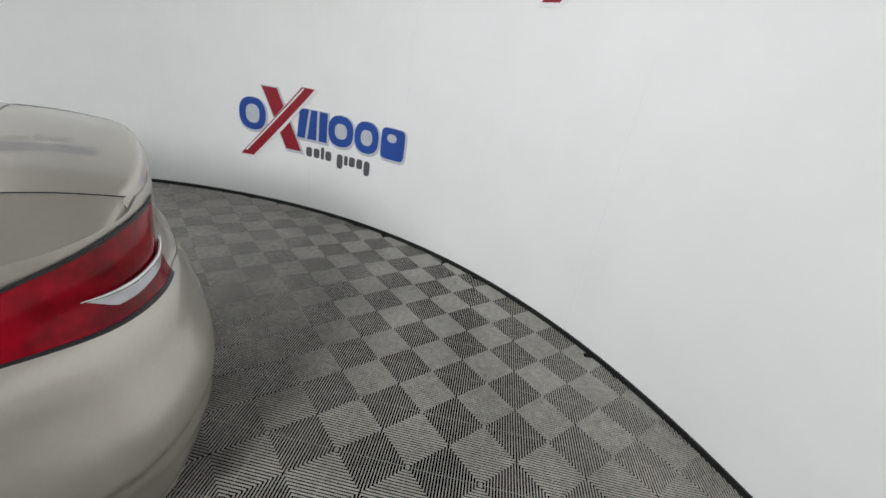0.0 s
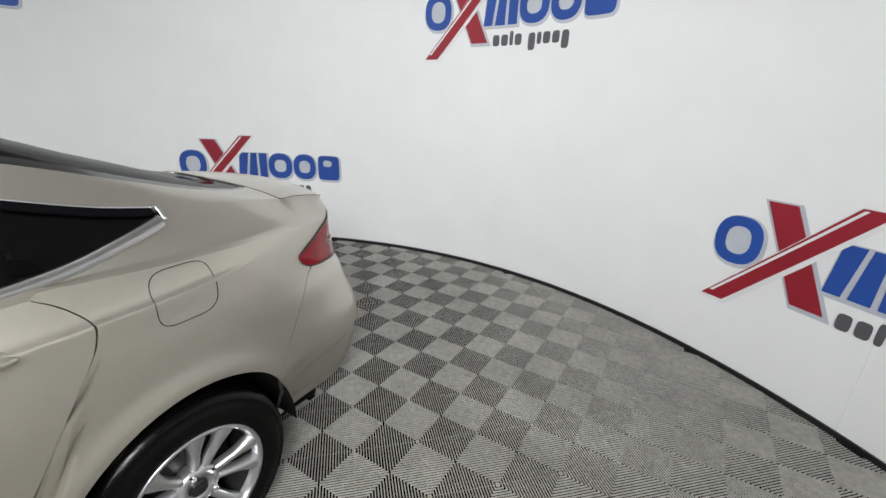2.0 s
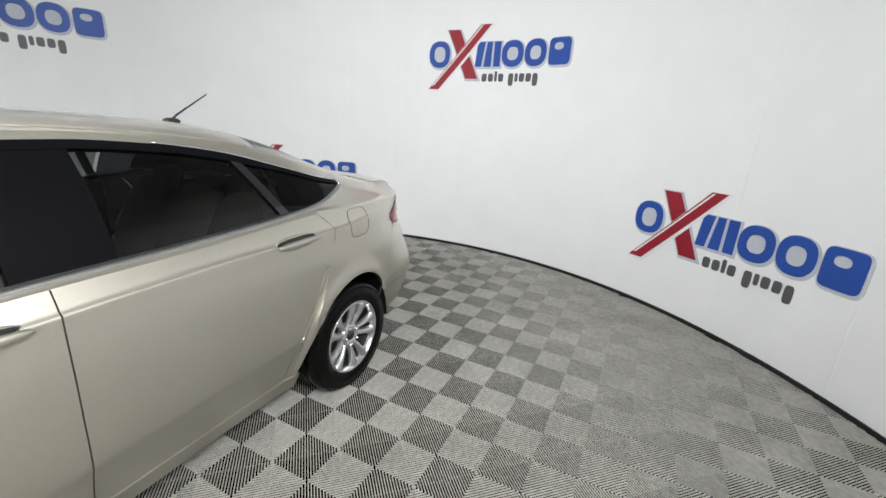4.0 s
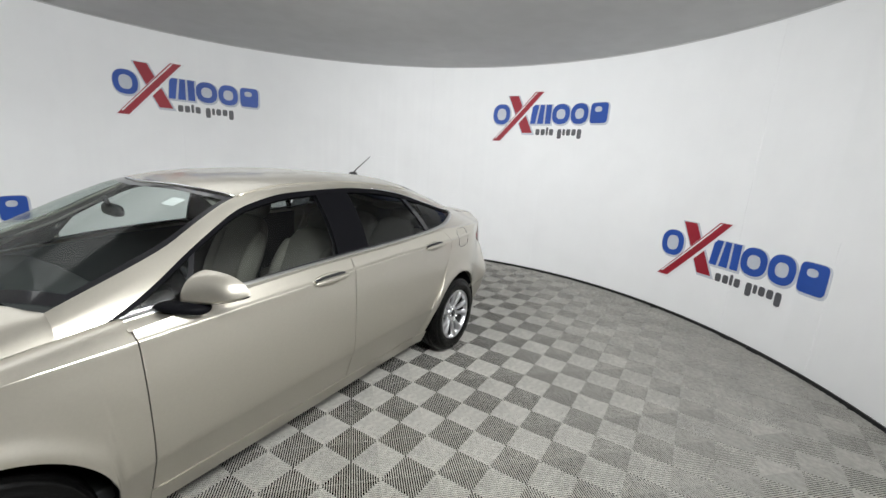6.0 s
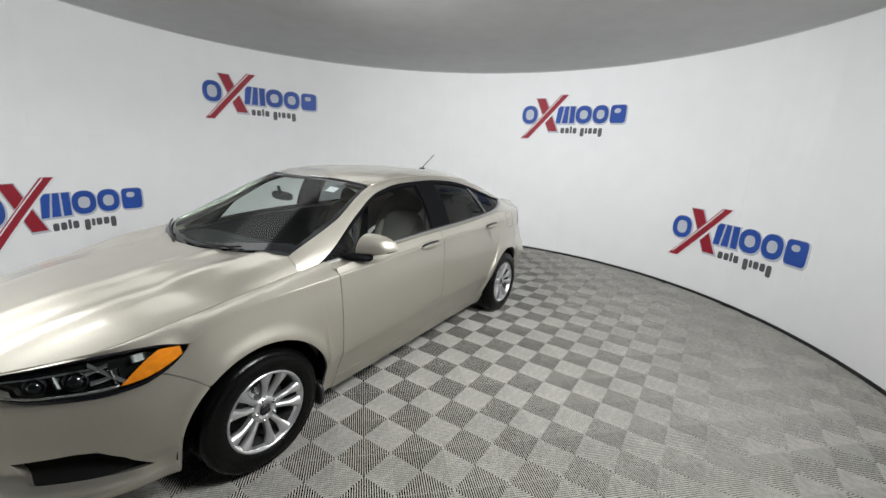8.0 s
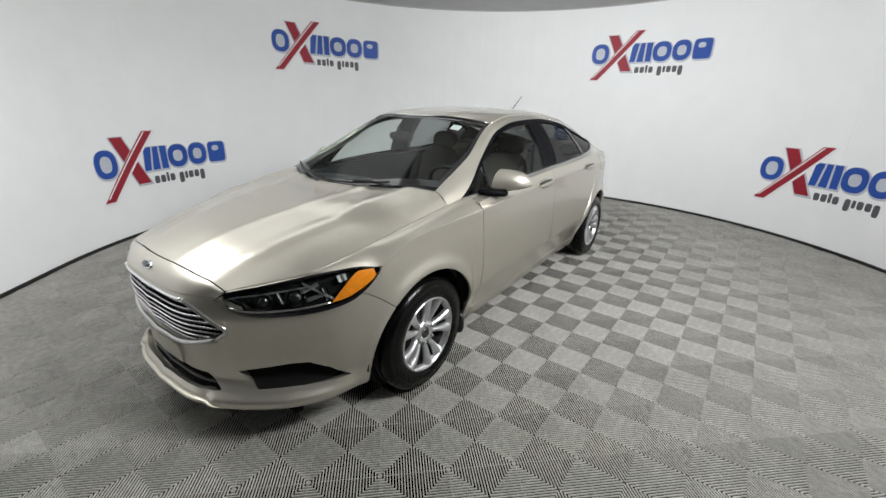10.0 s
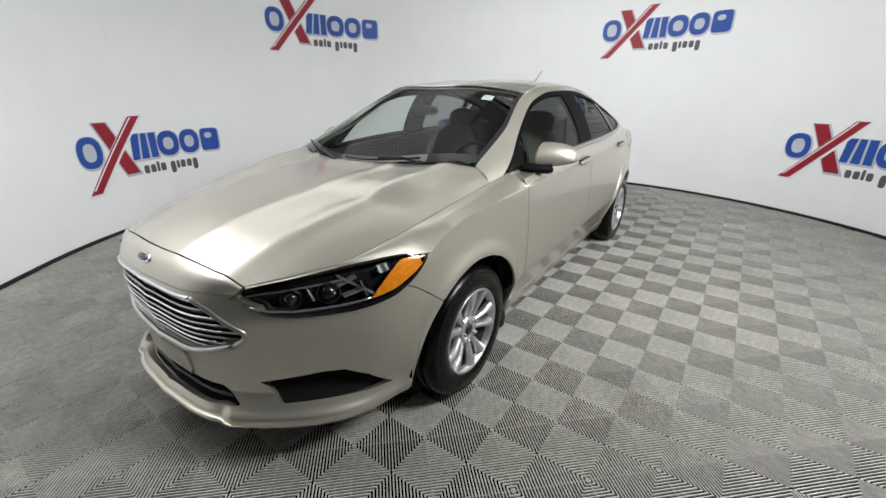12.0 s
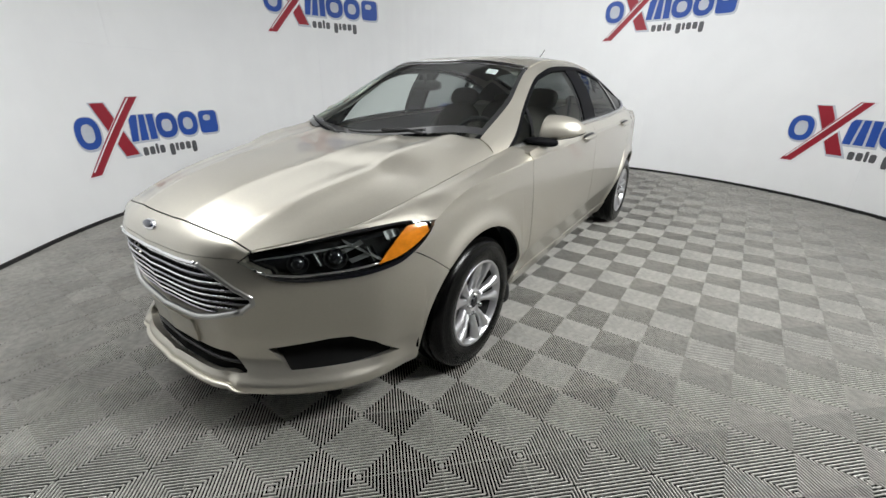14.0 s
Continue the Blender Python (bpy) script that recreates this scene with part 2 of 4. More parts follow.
wall = mesh_object("wall_round", prism(outline(), outline(0.12), 0.0, TALL), WALL_M, smooth=False)
tagged(wall, "curved white fabric studio wall with faint seams", "wall", kind="structure")
# unseen folded screen, added so that the bumper mirrors something dark
bm = bmesh.new()
folds = [(BACK - 0.10 - 0.03 * math.sin(9 * y), y) for y in np.linspace(-0.62, 4.85, 110)]
folds += [(x, 4.52 + 0.14 * (x - 1.2) + 0.03 * math.sin(9 * x)) for x in np.linspace(BACK - 0.12, 1.3, 70)]
for (xa, ya), (xb, yb) in zip(folds, folds[1:]):
    bm.faces.new([bm.verts.new(p) for p in ((xa, ya, 0.0), (xb, yb, 0.0), (xb, yb, TALL - 0.01), (xa, ya, TALL - 0.01))])
bmesh.ops.remove_doubles(bm, verts=bm.verts, dist=1e-5)
dark_screen = mesh_object("unseen_dark_screen", bm, DARK_SCREEN_M)
dark_screen.modifiers.new("thickness", "SOLIDIFY").thickness = 0.01
tagged(dark_screen, "unseen dark folded screen added to darken the car's reflections", "curtain", kind="structure")
floor = mesh_object("floor", prism(None, outline(0.12), -0.15, -0.022), GAP_SHADE_M, smooth=False)
tagged(floor, "ribbed grey plastic tile floor over base blackened as gap shade", "floor", kind="structure")
ceiling = mesh_object("ceiling", prism(None, outline(0.12), TALL, TALL + 0.1), CEIL_M, smooth=False)
tagged(ceiling, "flat matt grey round studio ceiling", "ceiling", kind="structure")
base = mesh_object("baseboard", prism(outline(-0.014), outline(-0.002), -0.020, 0.032), BLACK_M, smooth=False)
tagged(base, "thin black edge strip along the wall foot", "baseboard", kind="structure")


edge = mesh_object("trim_ceiling_edge", prism(outline(-0.010), outline(-0.002), TALL - 0.014, TALL - 0.001), CEIL_M, smooth=False)
tagged(edge, "thin grey edge where wall meets ceiling", "trim", kind="structure")


# seams between the fabric lengths
def seam(points, wide=0.003):
    bm = bmesh.new()
    rows = []
    for k, (a, z) in enumerate(points):
        b2 = points[min(k + 1, len(points) - 1)]
        c2 = points[max(k - 1, 0)]
        du, dz = (b2[0] - c2[0]) * math.radians(1) * RADIUS, b2[1] - c2[1]
        n = math.hypot(du, dz)
        eu, ez = -dz / n * wide / 2, du / n * wide / 2
        ea = math.degrees(eu / RADIUS)
        rows.append([bm.verts.new(wall_point(math.radians(a + s * ea), z + s * ez, h)) for s, h in ((1, 0.0), (0.6, 0.003), (-0.6, 0.003), (-1, 0.0))])
    for p, q in zip(rows, rows[1:]):
        for j in range(3):
            bm.faces.new((p[j], q[j], q[j + 1], p[j + 1]))
    ob = mesh_object("trim_seam", bm, SEAM_M)
    return tagged(ob, "faint seam in the white wall fabric", "trim", kind="structure")


for a, low, high in ((176.2, 0.03, 1.75), (137.0, 0.03, 3.09), (124.5, 0.03, 1.2), (-105.4, 0.9, 3.09), (-144.1, 0.03, 2.0), (-66.0, 1.66, 3.09), (-158.0, 1.2, 3.09)):
    seam([(a + 0.06 * math.sin(3 * k), lerp(low, high, k / 12)) for k in range(13)])
for z, a0, a1 in ((1.65, -60.0, -79.0), (1.62, -144.0, -170.0)):
    seam([(lerp(a0, a1, k / 16), z + 0.006 * math.sin(k)) for k in range(17)])


# ---- wall emblems ----
def flat_shape(outline, a0, z0, inset, holes=(), thick=0.003):
    """A thin plate on the round wall; the outline is in metres along and up the wall."""
    bm = bmesh.new()
    loops = [outline, *holes]
    edges = []
    for loop in loops:
        vs = [bm.verts.new((u, z, 0)) for u, z in loop]
        edges += [bm.edges.new((vs[i], vs[(i + 1) % len(vs)])) for i in range(len(vs))]
    bmesh.ops.triangle_fill(bm, use_beauty=True, edges=edges)
    for n in range(1, 18):
        geom = list(bm.verts) + list(bm.edges) + list(bm.faces)
        bmesh.ops.bisect_plane(bm, geom=geom, plane_co=(0.1 * n, 0, 0), plane_no=(1, 0, 0))
    up = bmesh.ops.extrude_face_region(bm, geom=list(bm.faces))
    for v in up["geom"]:
        if isinstance(v, bmesh.types.BMVert):
            v.co.z = thick
    bmesh.ops.recalc_face_normals(bm, faces=bm.faces)
    for v in bm.verts:
        v.co = Vector(wall_point(a0 - v.co.x / RADIUS, z0 + v.co.y, inset + v.co.z))
    return bm


def oval(cu, cz, ru, rz, lean=0.0, n=28, power=2.4):
    pts = []
    for k in range(n):
        a = 2 * math.pi * k / n
        c, s = math.cos(a), math.sin(a)
        x, z = ru * math.copysign(abs(c) ** (2 / power), c), rz * math.copysign(abs(s) ** (2 / power), s)
        pts.append((cu + x + lean * z, cz + z))
    return pts


def swell(outline, by):
    """The outline grown outwards by that much."""
    n, out = len(outline), []
    area = sum(outline[i][0] * outline[(i + 1) % n][1] - outline[(i + 1) % n][0] * outline[i][1] for i in range(n))
    sign = 1 if area > 0 else -1
    for i in range(n):
        p0, p, p1 = (Vector((*outline[k % n], 0)) for k in (i - 1, i, i + 1))
        d0, d1 = (p - p0).normalized(), (p1 - p).normalized()
        n0, n1 = Vector((d0.y, -d0.x, 0)) * sign, Vector((d1.y, -d1.x, 0)) * sign
        m = (n0 + n1).normalized()
        p = p + m * by / max(0.5, m.dot(n0))
        out.append((p.x, p.y))
    return out


def emblem(angle, z0):
    """A sign of plain shapes: rings, crossed bars, blocks and a row of small dark bars."""
    root = new("wall_emblem")
    a0 = math.radians(angle)
    h = 0.135
    blue = [("ring", oval(0.135, 0, 0.135, 0.15), oval(0.135, 0, 0.072, 0.088)),
            ("upright_bar", [(0.605, -h), (0.685, -h), (0.725, h), (0.63, h)], None),
            ("upright_bar", [(0.715, -h), (0.81, -h), (0.815, h), (0.75, h)], None),
            ("upright_bar", [(0.84, -h), (0.925, -h), (0.925, h), (0.84, h)], None),
            ("ring", oval(1.075, 0, 0.135, h + 0.005), oval(1.075, 0, 0.068, h - 0.065)),
            ("ring", oval(1.355, 0, 0.13, h + 0.005), oval(1.355, 0, 0.065, h - 0.065)),
            ("block", oval(1.64, 0, 0.125, h, power=6), oval(1.625, 0.05, 0.052, 0.036))]
    red = [("crossed_bar", [(0.49, -0.27), (0.65, -0.27), (0.385, 0.27), (0.235, 0.27)]),
           ("crossed_bar", [(0.01, -0.40), (0.14, -0.40), (0.785, 0.32), (0.65, 0.32)])]
    for name, shape, hole in blue:
        part("pale_edge", flat_shape(swell([(u + 0.008, z - 0.010) for u, z in shape], 0.016), a0, z0, 0.001, thick=0.001), PALE_INK, root, smooth=False)
        part(name, flat_shape(shape, a0, z0, 0.004, holes=(hole,) if hole else ()), BLUE, root, "blue printed shape", smooth=False)
    for k, (name, shape) in enumerate(red):
        part("pale_edge", flat_shape(swell([(u + 0.008, z - 0.010) for u, z in shape], 0.018), a0, z0, 0.0015 + 0.007 * k, thick=0.001), PALE_INK if k == 0 else WHITE_INK, root, smooth=False)
        part(name, flat_shape(shape, a0, z0, 0.0055 + 0.005 * k), RED, root, "red printed shape", smooth=False)
    part("white_stripe", flat_shape([(0.055, -0.36), (0.075, -0.36), (0.68, 0.31), (0.66, 0.31)], a0, z0, 0.0145, thick=0.001), WHITE_INK, root, smooth=False)
    u = 0.70
    for k, wide in enumerate((0.075, 0.075, 0.04, 0.075, 0, 0.075, 0.045, 0.075, 0.075, 0.075)):
        if not wide:
            u += 0.045
            continue
        low = -0.345 if k in (5, 9) else -0.30
        high = -0.185 if k == 2 else -0.21
        part("small_bar", flat_shape(oval(u + wide / 2, (low + high) / 2, wide * 0.43, (high - low) / 2, n=14, power=4), a0, z0, 0.003, thick=0.002), GREY_INK, root, smooth=False)
        u += wide + 0.008
    return tagged(root, "blue and red printed rings and crossed bars on white wall", "sign", "emblems round the wall")


LOW, HIGH = 0.852, 2.392
for angle, z0 in ((-57.1, LOW), (-94.9, HIGH), (-133.8, LOW), (-172.2, HIGH), (149.2, LOW)):
    emblem(angle, z0)

# ---- the car: its lines ----
# plan of the widest line, from the tail's middle round the left flank to the nose's middle
PLAN = [(-2.46, 0.0), (-2.45, 0.25), (-2.40, 0.47), (-2.30, 0.62), (-2.15, 0.71), (-2.0, 0.768), (-1.83, 0.832), (-1.63, 0.884), (-1.43, 0.905), (-0.7, 0.925), (0.0, 0.928), (0.7, 0.925),
        (1.43, 0.912), (1.75, 0.885), (2.02, 0.80), (2.245, 0.62), (2.425, 0.33), (2.462, 0.0)]
plan_s = [0.0]
for (xa, ya), (xb, yb) in zip(PLAN, PLAN[1:]):
    plan_s.append(plan_s[-1] + math.hypot(xb - xa, yb - ya))
LONG = plan_s[-1]


def spline(ts, ps):
    """Catmull-Rom through points."""
    ts, ps = np.array(ts), np.array(ps, float)
    m = np.gradient(ps, ts, axis=0)

    def value(t):
        i = int(np.clip(np.searchsorted(ts, t) - 1, 0, len(ts) - 2))
        h = ts[i + 1] - ts[i]
        w = (t - ts[i]) / h
        return (1 + 2 * w) * (1 - w) ** 2 * ps[i] + w * (1 - w) ** 2 * h * m[i] + w * w * (3 - 2 * w) * ps[i + 1] + w * w * (w - 1) * h * m[i + 1]

    return value


plan_raw = spline(plan_s, PLAN)
_ts = np.linspace(0, LONG, 600)
_ps = np.array([plan_raw(t) for t in _ts])


def plan(s):
    return np.array([np.interp(s, _ts, _ps[:, 0]), np.interp(s, _ts, _ps[:, 1])])


def s_at(x):
    """The way along the plan at which the flank has this x."""
    return float(np.interp(x, _ps[:, 0], _ts))


def out_at(s):
    d = plan(min(s + 0.03, LONG)) - plan(max(s - 0.03, 0))
    if s < 0.03:
        return np.array([-1.0, 0.0])
    if s > LONG - 0.03:
        return np.array([1.0, 0.0])
    d /= np.hypot(*d)
    return np.array([-d[1], d[0]])


char_z = curve([-2.3, -1.7, -1.3, -0.7, 0.0, 0.9, 1.6, 1.8], [1.05, 1.035, 1.02, 1.02, 1.0, 0.965, 0.935, 0.90])
side_off = curve([-0.82, -0.76, -0.72, -0.69, -0.66, -0.522, -0.500, -0.36, -0.24, -0.12, -0.05, -0.012, 0.0, 0.005, 0.011, 0.03, 0.06, 0.10],
                 [-0.140, -0.112, -0.094, -0.083, -0.073, -0.019, -0.010, 0.0, -0.001, -0.007, -0.013, -0.015, -0.016, -0.021, -0.028, -0.038, -0.055, -0.080])
side_plain = curve([-0.82, -0.76, -0.72, -0.69, -0.66, -0.522, -0.500, -0.36, -0.24, -0.12, -0.05, 0.0, 0.03, 0.06, 0.10],
                   [-0.140, -0.112, -0.094, -0.083, -0.073, -0.019, -0.010, 0.0, -0.001, -0.007, -0.013, -0.021, -0.031, -0.048, -0.076])
front_off = curve([0.20, 0.215, 0.235, 0.26, 0.29, 0.35, 0.42, 0.52, 0.60, 0.66, 0.72, 0.78, 0.83, 0.88],
                  [-0.10, -0.03, 0.0, -0.002, -0.03, -0.068, -0.066, -0.047, -0.030, -0.024, -0.032, -0.046, -0.065, -0.10])
rear_off = curve([0.18, 0.24, 0.30, 0.36, 0.43, 0.45, 0.47, 0.60, 0.68, 0.735, 0.75, 0.80, 0.85, 0.95, 1.05, 1.10, 1.14],
                 [-0.08, -0.002, 0.040, 0.060, 0.076, 0.082, 0.080, 0.062, 0.042, 0.030, 0.028, 0.018, -0.006, -0.03, -0.028, -0.03, -0.045])
S_REAR0, S_REAR1, S_FRONT0, S_FRONT1 = s_at(-2.30), s_at(-1.75), s_at(1.70), s_at(2.20)


def ease(t):
    t = min(1.0, max(0.0, t))
    return t * t * (3 - 2 * t)


def flank(s, z, lift=0.0):
    """A point of the lower body's skin, lift metres above it."""
    p, n = plan(s), out_at(s)
    x = float(p[0])
    fade = ease((-1.52 - x) / 0.25)  # the crease along the doors dies out behind the filler flap
    o = lerp(side_off(z - char_z(x)), side_plain(z - char_z(x)), fade)
    wf, wr = ease((s - S_FRONT0) / (S_FRONT1 - S_FRONT0)), ease((S_REAR1 - s) / (S_REAR1 - S_REAR0))
    if wf > 0:
        o = lerp(o, front_off(z), wf)
    if wr > 0:
        o = lerp(o, rear_off(z), wr)
    o += 0.034 * math.exp(-((x + 2.36) / 0.22) ** 2) * ease((0.86 - z) / 0.30) * (1 if x < 0 else 0)
    # the rear bumper's lower third is drawn in under a crease that climbs to the corner
    if x < -1.75:
        o -= 0.026 * ease((-1.78 - x) / 0.15) * ease((0.44 - 0.21 * (x + 1.9) - z) / 0.035) - 0.020 * ease((0.262 - z) / 0.02)
    # the lower lip steps back across the nose's middle
    o -= 0.022 * wf * ease((0.41 - float(p[1])) / 0.05) * ease((0.31 - z) / 0.04)
    # flared wheel arches
    for ax in (1.435, -1.43):
        d = math.hypot(x - ax, z - 0.335)
        o += 0.014 * math.exp(-((d - 0.40) / 0.05) ** 2) * (1 if z < 0.9 else 0)
    p = p + n * (o + lift)
    return (p[0], max(p[1], 0.0), z)


# upper body: belt, rail and middle lines along x
belt_y = curve([-2.42, -2.30, -2.2, -1.95, -1.7, -1.5, -1.0, -0.4, 0.4, 1.0, 1.25], [0.38, 0.53, 0.59, 0.70, 0.775, 0.80, 0.825, 0.84, 0.838, 0.782, 0.765])
belt_z = curve([-2.42, -1.9, -1.6, -1.3, -1.05, -0.57, -0.16, 0.44, 1.05, 1.25], [1.06, 1.075, 1.10, 1.12, 1.115, 1.095, 1.085, 1.06, 1.003, 0.985])
rail_y = curve([-2.42, -2.30, -2.1, -1.8, -1.5, -1.2, -0.8, -0.3, 0.1, 0.36, 0.725, 1.067, 1.22], [0.34, 0.52, 0.565, 0.60, 0.60, 0.595, 0.595, 0.605, 0.608, 0.612, 0.685, 0.728, 0.75])
rail_z = curve([-2.42, -2.1, -1.8, -1.5, -1.2, -0.8, -0.3, 0.1, 0.24, 0.36, 0.55, 0.725, 0.9, 1.067, 1.22], [1.12, 1.135, 1.185, 1.275, 1.36, 1.435, 1.472, 1.462, 1.437, 1.400, 1.294, 1.190, 1.122, 1.066, 1.012])
mid_z = curve([-2.42, -2.25, -2.08, -1.6, -1.2, -0.9, -0.3, 0.2, 0.5, 0.7, 1.0, 1.36], [1.135, 1.152, 1.170, 1.315, 1.455, 1.503, 1.528, 1.508, 1.468, 1.395, 1.247, 1.055])
dlo_low = curve([-1.56, -1.40, -1.25, -1.05, -0.57, -0.16, 0.44, 1.05], [1.205, 1.172, 1.142, 1.122, 1.100, 1.088, 1.062, 1.005])
dlo_top = curve([-1.52, -1.41, -1.15, -0.84, -0.55, -0.34, 0.08, 0.33, 0.55, 0.8, 0.92, 1.0, 1.06], [1.222, 1.243, 1.315, 1.395, 1.435, 1.447, 1.435, 1.385, 1.27, 1.115, 1.048, 1.010, 0.985])


def house(x, w, lift=0.0):
    """A point of the upper body: w from 0 at the belt to 1 at the rail and 2 at the car's middle."""
    yb, zb, yr, zr, zm = belt_y(x), belt_z(x), rail_y(x), rail_z(x), mid_z(x)
    if w <= 1:
        y, z = lerp(yb, yr, w), lerp(zb, zr, w)
        y += 0.030 * math.sin(math.pi * w) * (zr - zb) / 0.35
        ny, nz = (zr - zb) + 0.08, (yb - yr)
    else:
        t = w - 1
        y = yr * (1 - t)
        z = zr + (zm - zr) * (1 - (1 - t) ** 3.4)
        ny, nz = 0.25 * (1 - t), 1.0
    k = lift / math.hypot(ny, nz)
    return (x, y + ny * k, z + nz * k)


def house_at(x, z, lift=0.0):
    zb, zr = belt_z(x), rail_z(x)
    return house(x, min(1.0, (z - zb) / max(0.02, zr - zb)), lift)


glass_k = curve([-2.10, -2.05, -2.0, -1.85, -1.6, -1.3, -1.1], [0.54, 0.62, 0.70, 0.84, 0.94, 0.985, 1.0])


car = new("car")
tagged(car, "champagne metallic four-door saloon parked on the tile floor", "car")


def both(name, f, nu, nv, mat, label="", flange=0.014, parent=None, flip=False, skip=None):
    return [part(name, sheet(f, nu, nv, flange, side, skip, flip), mat, parent or car, label) for side in (1, -1)]


def panel(left, right, low, high, lift=0.0):
    """A skin patch between two seams x(z) and two edges z(x); its rows crowd where the skin creases."""
    def f(u, v):
        z = 0.6
        for _ in range(14):
            x = lerp(left(z), right(z), u)
            lo, hi, c = low(x), high(x), char_z(x)
            stops = [lo] + [k for k in (c - 0.60, c - 0.522, c - 0.500, c - 0.06, c - 0.010, c, c + 0.005, c + 0.012, c + 0.035) if lo + 0.01 < k < hi - 0.01] + [hi]
            share = [0.0]
            for a, b in zip(stops, stops[1:]):
                share.append(share[-1] + 0.07 + (b - a))
            z = 0.3 * z + 0.7 * float(np.interp(v * share[-1], share, stops))
        return flank(s_at(x), z, lift)
    return f


def const(c):
    return lambda _: c


GAP = 0.0022
seam_front = curve([0.25, 0.33, 0.91, 1.06], [0.935, 0.93, 0.94, 0.955])
seam_mid = curve([0.25, 0.55, 1.11], [-0.15, -0.14, -0.155])
seam_rear = curve([0.25, 0.40, 0.56, 0.80, 0.88, 0.97, 1.015, 1.07, 1.13], [-0.94, -0.96, -1.015, -1.155, -1.205, -1.258, -1.268, -1.235, -1.15])
ROCKER_TOP = 0.295
arch_r = 0.392


def arch(ax, r, x):
    d = r * r - (x - ax) ** 2
    return 0.335 + math.sqrt(d) if d > 0 else 0.0


def shifted(f, d):
    return lambda z: f(z) + d


def belt_low(x):
    return belt_z(x) - 0.012


both("front_door", panel(shifted(seam_mid, GAP), shifted(seam_front, -GAP), const(ROCKER_TOP), belt_low), 40, 34, PAINT)
both("rear_door", panel(shifted(seam_rear, GAP), shifted(seam_mid, -GAP), const(ROCKER_TOP), belt_low), 40, 34, PAINT)
both("side_sill", panel(const(-1.04), const(0.936), const(0.19), const(ROCKER_TOP - 0.006), 0.004), 40, 8, PAINT)

# headlamp outline: lower edge on the skin, upper edge along the wing
lamp_low = curve([1.76, 1.80, 1.86, 1.93, 2.10, 2.20, 2.28, 2.33], [0.832, 0.788, 0.745, 0.714, 0.691, 0.689, 0.700, 0.738])
lamp_top_y = curve([1.76, 1.90, 2.05, 2.20, 2.285, 2.33], [0.856, 0.775, 0.68, 0.575, 0.505, 0.470])
lamp_top_z = curve([1.76, 1.84, 1.95, 2.10, 2.20, 2.285, 2.33], [0.838, 0.850, 0.842, 0.825, 0.812, 0.796, 0.762])
wing_top = curve([0.9, 1.2, 1.5, 1.66, 1.76], [0.968, 0.957, 0.935, 0.895, 0.838])


def fender_high(x):
    return wing_top(x) if x < 1.76 else lamp_low(x)


nose_line = curve([1.68, 1.72, 1.80, 1.86, 1.90], [0.605, 0.640, 0.703, 0.738, 0.745])


def fender_low(x):
    return max(ROCKER_TOP - 0.09, arch(1.435, arch_r, x), nose_line(x) + GAP if x > 1.69 else 0.0)


both("front_fender", panel(shifted(seam_front, GAP), const(1.862), fender_low, lambda x: max(fender_high(x), fender_low(x) + 0.001)), 70, 30, PAINT)


def quarter_low(x):
    return max(0.26, arch(-1.43, arch_r, x))


tail_seam = curve([-2.08, -2.04, -1.99, -1.885, -1.80, -1.75], [0.890, 0.876, 0.83, 0.71, 0.60, 0.53])
lamp_foot = curve([0.0, 0.04, 0.13, 0.4, 0.7, 1.0], [0.950, 0.915, 0.888, 0.862, 0.845, 0.836])
lamp_head = curve([0.0, 0.05, 0.74, 1.0], [0.956, 0.968, 1.058, 1.064])
LAMP_S0, LAMP_S1 = s_at(-1.985), 0.34


def tail_top(s):
    """Upper edge of the rear bumper: the seam on the flank, then the foot of the lamp, then the boot's lower edge."""
    x = float(plan(s)[0])
    if x > -2.06:
        return tail_seam(x)
    return lerp(0.80, lamp_foot(min(1.0, (LAMP_S0 - s) / (LAMP_S0 - LAMP_S1))), ease((s - 0.05) / 0.28))


fold_z = curve([-2.40, -2.3, -2.2, -2.09, -1.95, -1.7, -1.5, -1.2], [1.078, 1.066, 1.056, 1.064, 1.080, 1.094, 1.100, 1.118])


def shoulder_z(x):
    if x > -1.2:
        return belt_z(x) - 0.012
    u = (LAMP_S0 - s_at(x)) / (LAMP_S0 - LAMP_S1)
    return max(fold_z(x), lamp_head(min(1.0, u)) + 0.014 if u > 0 else 0.0)


both("rear_quarter", panel(const(-2.0), shifted(seam_rear, -GAP), lambda x: max(quarter_low(x), tail_top(s_at(x)) + GAP if x < -1.75 else 0.0), shoulder_z), 70, 44, PAINT)


# bumpers
def s_front(y):
    """The way along the plan at which the nose has this half width."""
    return float(np.interp(-y, -_ps[420:, 1], _ts[420:]))


def inside(poly, p):
    hit, n = False, len(poly)
    for i in range(n):
        (x0, y0), (x1, y1) = poly[i], poly[(i + 1) % n]
        if (y0 > p[1]) != (y1 > p[1]) and p[0] < (x1 - x0) * (p[1] - y0) / (y1 - y0) + x0:
            hit = not hit
    return hit


GRILLE = [(-0.05, 0.752), (0.33, 0.746), (0.40, 0.710), (0.505, 0.632), (0.502, 0.608), (0.46, 0.574), (0.33, 0.536), (0.20, 0.513), (-0.05, 0.503)]
INTAKE = [(-0.05, 0.362), (0.30, 0.362), (0.353, 0.364), (0.44, 0.300), (0.30, 0.286), (-0.05, 0.282)]
FOG = [(0.505, 0.390), (0.60, 0.408), (0.70, 0.424), (0.75, 0.424), (0.80, 0.385), (0.842, 0.316), (0.71, 0.312), (0.574, 0.308)]


